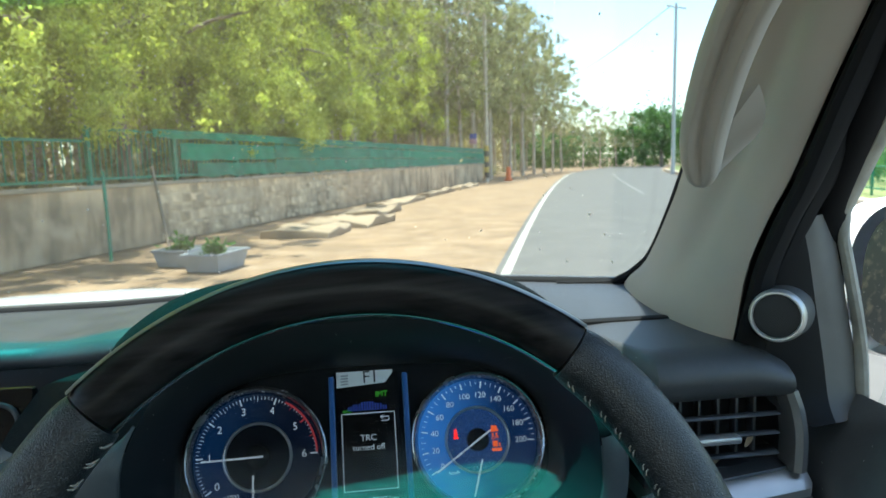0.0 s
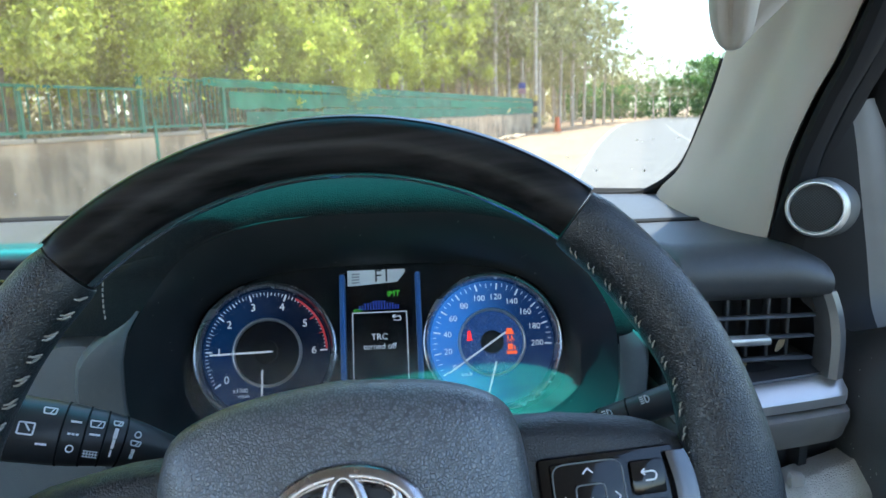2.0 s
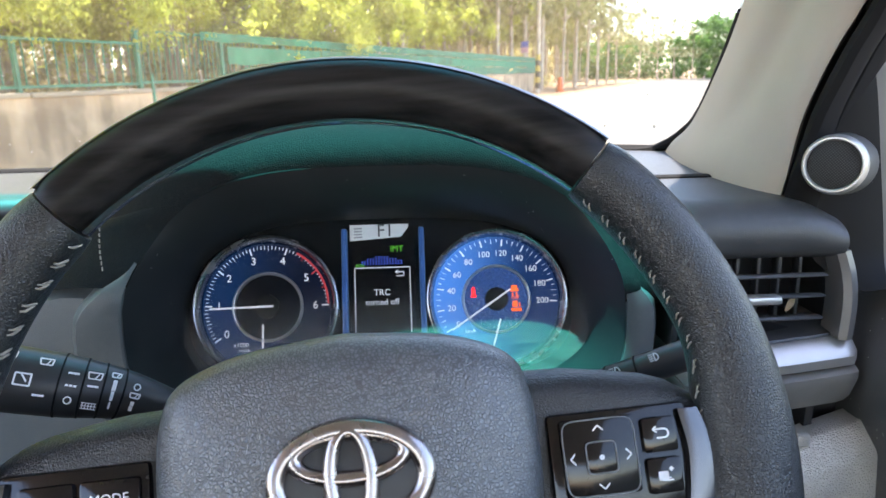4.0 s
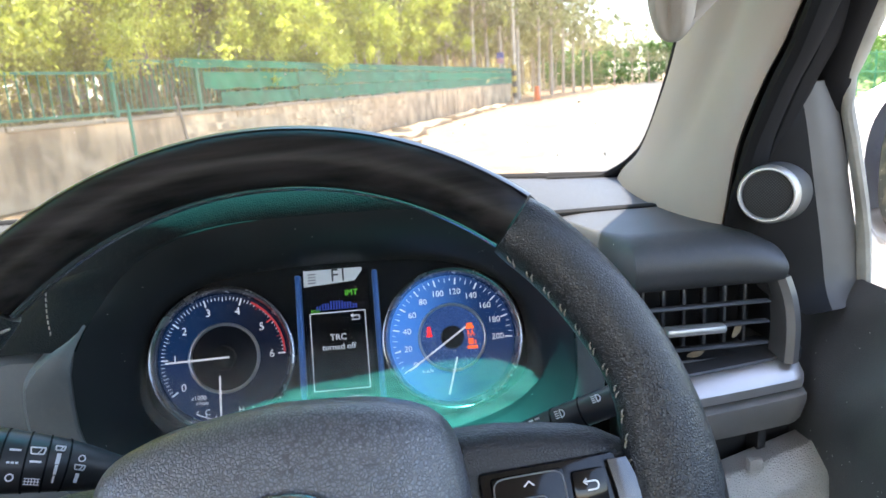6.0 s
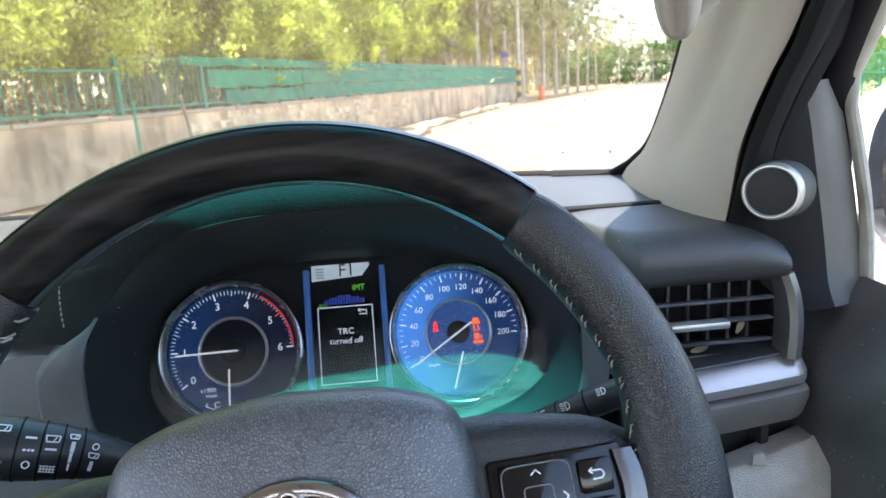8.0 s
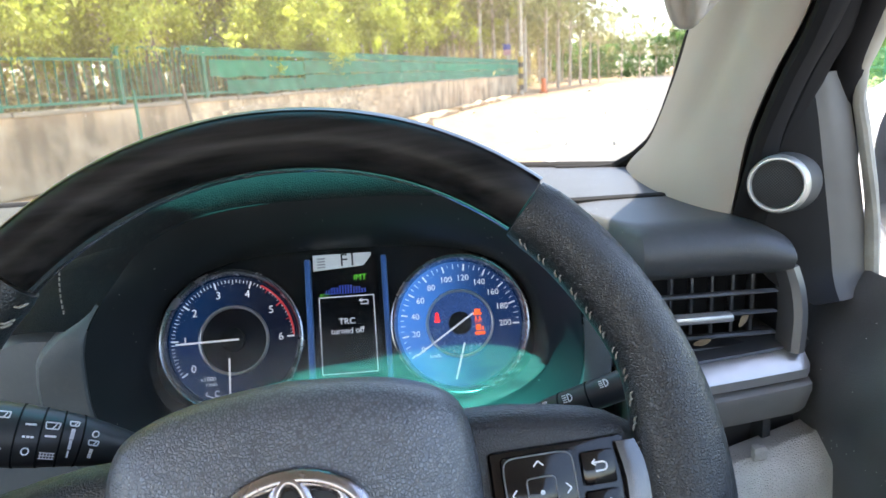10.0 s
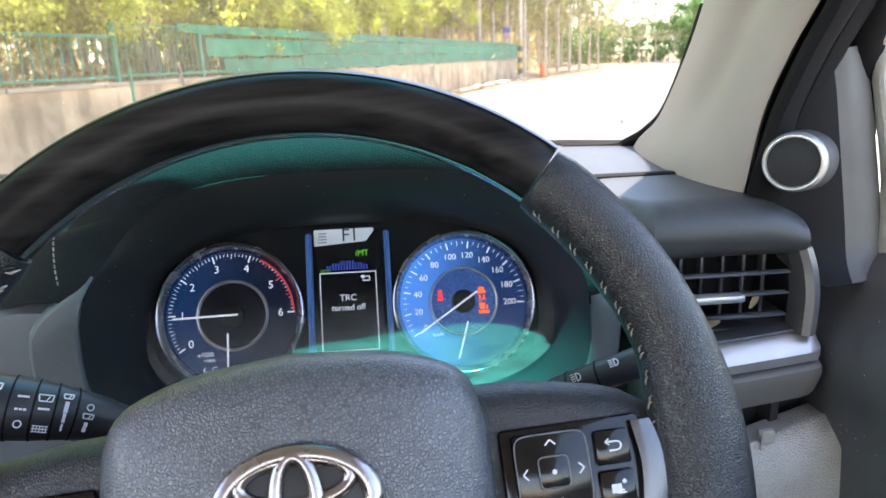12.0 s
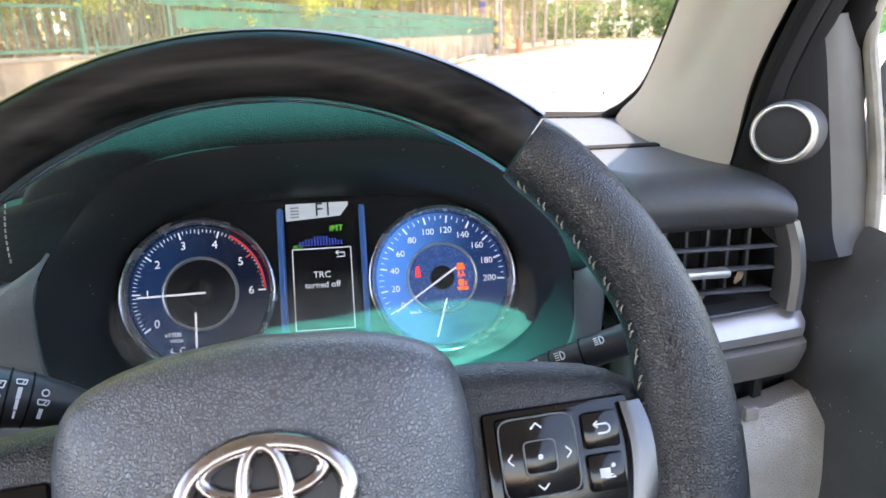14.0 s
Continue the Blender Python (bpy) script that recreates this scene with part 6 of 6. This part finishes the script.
for i in range(160):
    p = R(WALL_V - 1.5 - rng.uniform(0, 30), 8 + rng.uniform(0, 90), 0.5)
    blobs.append((tuple(p), (1.3, 1.3, rng.uniform(0.5, 1.4))))
me = finish(leaves(rng, blobs, 64000, 0.22, 0.0), DRY_LEAF, False)
tagged(new("undergrowth", me), "dull green undergrowth between the trunks", "undergrowth", kind="stuff")

blobs = []
for i in range(130):
    p = R(-46 + rng.uniform(0, 40), 112 + rng.uniform(0, 14), rng.uniform(0.5, 7))
    blobs.append((tuple(p), (2.6, 2.6, rng.uniform(1.2, 2.4))))
for i in range(240):
    p = R(WALL_V - 24 - rng.uniform(0, 14), -5 + rng.uniform(0, 125), rng.uniform(0.5, 9))
    blobs.append((tuple(p), (2.4, 2.4, rng.uniform(1.2, 2.4))))
me = finish(leaves(rng, blobs, 110000, 0.5, 0.3), DRY_LEAF, False)
tagged(new("far_woods", me), "dense dull green woodland behind the trees", "woodland", kind="stuff")

# ---- poles, sign, bollard, slabs, tubs ----
pole = thing("utility_pole", Matrix.Translation((8.95, 46.4, 0)), "weathered pole with black and yellow bands", "utility pole")
bm = bmesh.new()
sweep(bm, [(0, 0, -0.2), (0.02, 0, 5), (0.06, 0, 11.5)], [0.16, 0.14, 0.11], 14)
part("pole_shaft", bm, POLE, pole)
for i in range(6):
    bm = bmesh.new()
    lathe(bm, [(0.163, 0.3 + i * 0.36), (0.163, 0.66 + i * 0.36)], 16)
    part("painted_band", bm, YELLOW if i % 2 else BAND, pole)
sign = thing("road_sign", Matrix.Translation((8.25, 47.6, 0)), "small blue and red sign on a post", "road sign")
bm = bmesh.new()
sweep(bm, [(0, 0, 0), (0, 0, 3.3)], 0.045, 10)
part("sign_post", bm, POLE, sign)
for z, h, m in ((3.15, 0.36, mat("blue_sign", (0.09, 0.12, 0.45), 0.5)), (2.78, 0.34, mat("pink_sign", (0.55, 0.32, 0.38), 0.5))):
    bm = bmesh.new()
    box(bm, (0.0, -0.06, z), (0.5, 0.02, h), 0.006, Matrix.Rotation(ROAD_TURN, 3, "Z"))
    part("sign_plate", bm, m, sign)
drum = thing("traffic_bollard", Matrix.Translation((10.85, 48.2, 0)), "orange plastic traffic bollard", "bollard")
bm = bmesh.new()
lathe(bm, [(0.001, 0.98), (0.12, 0.98), (0.16, 0.9), (0.2, 0.1), (0.3, 0.08), (0.3, 0.0)], 20)
part("bollard_body", bm, ORANGE, drum)
far_pole = thing("power_pole", Matrix.Translation((24.0, 50.0, 0)), "tall grey power pole with crossarm", "power pole")
bm = bmesh.new()
sweep(bm, [(0, 0, 0), (0.05, 0, 6), (0.12, 0, 12.6)], [0.16, 0.13, 0.1], 12)
part("pole_shaft", bm, mat("grey_pole", (0.5, 0.5, 0.5), 0.7), far_pole)
bm = bmesh.new()
box(bm, (0.12, 0, 12.3), (1.5, 0.1, 0.1), 0.01, Matrix.Rotation(radians(8), 3, "Y"))
part("crossarm", bm, POLE, far_pole)
bm = bmesh.new()
sweep(bm, spline([(23.6, 50, 12.3), (22.5, 62, 10.2), (21.5, 76, 9.2), (20, 92, 9.4)], 24), 0.02, 5)
solo("overhead_cable", bm, BLACKP, "thin black overhead cable", "cable")

for v, u, w, d, t in ((-6.35, 13.9, 1.5, 1.9, 6), (-6.2, 16.2, 1.6, 2.1, -3), (-6.9, 19.4, 1.3, 2.8, 4), (-7.4, 24, 0.7, 5.5, 2), (-7.7, 31, 0.6, 6, 1), (-7.8, 38, 0.6, 6, 1)):
    bm = bmesh.new()
    box(bm, (0, 0, 0.04), (w, d, 0.20), 0.03)
    bmesh.ops.subdivide_edges(bm, edges=[e for e in bm.edges if e.calc_length() > 0.5], cuts=6, use_grid_fill=True)
    for p in bm.verts:
        p.co += noise.noise_vector(p.co * 1.7 + Vector((u, v, 0))) * 0.09 * Vector((1, 1, 0.45)).length
    ob = solo("concrete_slab", bm, SLAB, "worn sandy concrete slab lying on the soil", "slab", "roadside slabs")
    ob.matrix_basis = road_pose(v, u, 0, t)


def tub(v, u, w, d, name, label):
    th = thing(name, road_pose(v, u), label, "planter", "planters by the wall")
    bm = bmesh.new()
    loft(bm, [[Vector((sx * w * s, sy * d * s, z)) for sx, sy in ((1, 1), (-1, 1), (-1, -1), (1, -1))] for s, z in ((0.42, 0), (0.5, 0.23), (0.54, 0.24), (0.54, 0.27), (0.47, 0.27), (0.45, 0.22), (0.02, 0.22))], True, True)
    part("tub", bm, mat("blue_grey_tub", (0.27, 0.29, 0.30), 0.7, var=0.15, scale=3, dirt=0.3), th, smooth=False)
    rg = np.random.default_rng(int(u * 10))
    part("plant", finish(leaves(rg, [((0, 0, 0.30), (0.16, 0.2, 0.12))], 160, 0.13, -0.3), HEDGE, False), HEDGE, th)


tub(-6.45, 9.3, 0.6, 0.62, "planter", "blue-grey plastic planter with a shrub")
tub(-5.65, 8.95, 0.6, 0.85, "planter", "blue-grey plastic planter with a shrub")
for (v0, u0, z0), (v1, u1, z1), nm in (((-7.5, 10.5, 0), (-8.4, 11.4, 1.55), "leaning_pipe"), ((-8.0, 9.6, 0), (-8.1, 9.7, 1.5), "green_pipe")):
    bm = bmesh.new()
    a, b = R(v0, u0, z0), R(v1, u1, z1)
    sweep(bm, [a, (a + b) / 2, b], 0.03, 8)
    solo(nm, bm, GREENP if nm[0] == "g" else BARK, "rusty steel pipe standing by the wall", "pipe")

# railing on the far side of the road
rail2 = thing("far_railing", road_pose(8.2, 0), "green mesh railing beyond the far kerb", "railing")
for i in range(24):
    bm = bmesh.new()
    box(bm, (0, -2 + i * 2.2, 0.85), (0.06, 0.06, 1.7), 0.005, seg=1)
    part("post", bm, GREENP, rail2)
for z in (0.25, 0.95, 1.62):
    bm = bmesh.new()
    box(bm, (0, 23, z), (0.035, 51, 0.04), 0.004, seg=1)
    part("rail_bar", bm, GREENP, rail2)
bm = bmesh.new()
for i in range(340):
    box(bm, (0, -2 + i * 0.15, 0.93), (0.012, 0.012, 1.36))
tagged(part("picket_row", bm, GREENP, rail2, smooth=False), kind="stuff")
blobs = []
for i in range(80):
    p = R(9.6 + rng.uniform(0, 9), -6 + i * 1.0, 0.8)
    blobs.append((tuple(p), (1.2, 1.2, rng.uniform(0.7, 1.6))))
me = finish(leaves(rng, blobs, 22000, 0.25, 0.0), HEDGE, False)
tagged(new("far_shrubs", me), "green shrubs behind the far railing", "shrubs", kind="stuff")
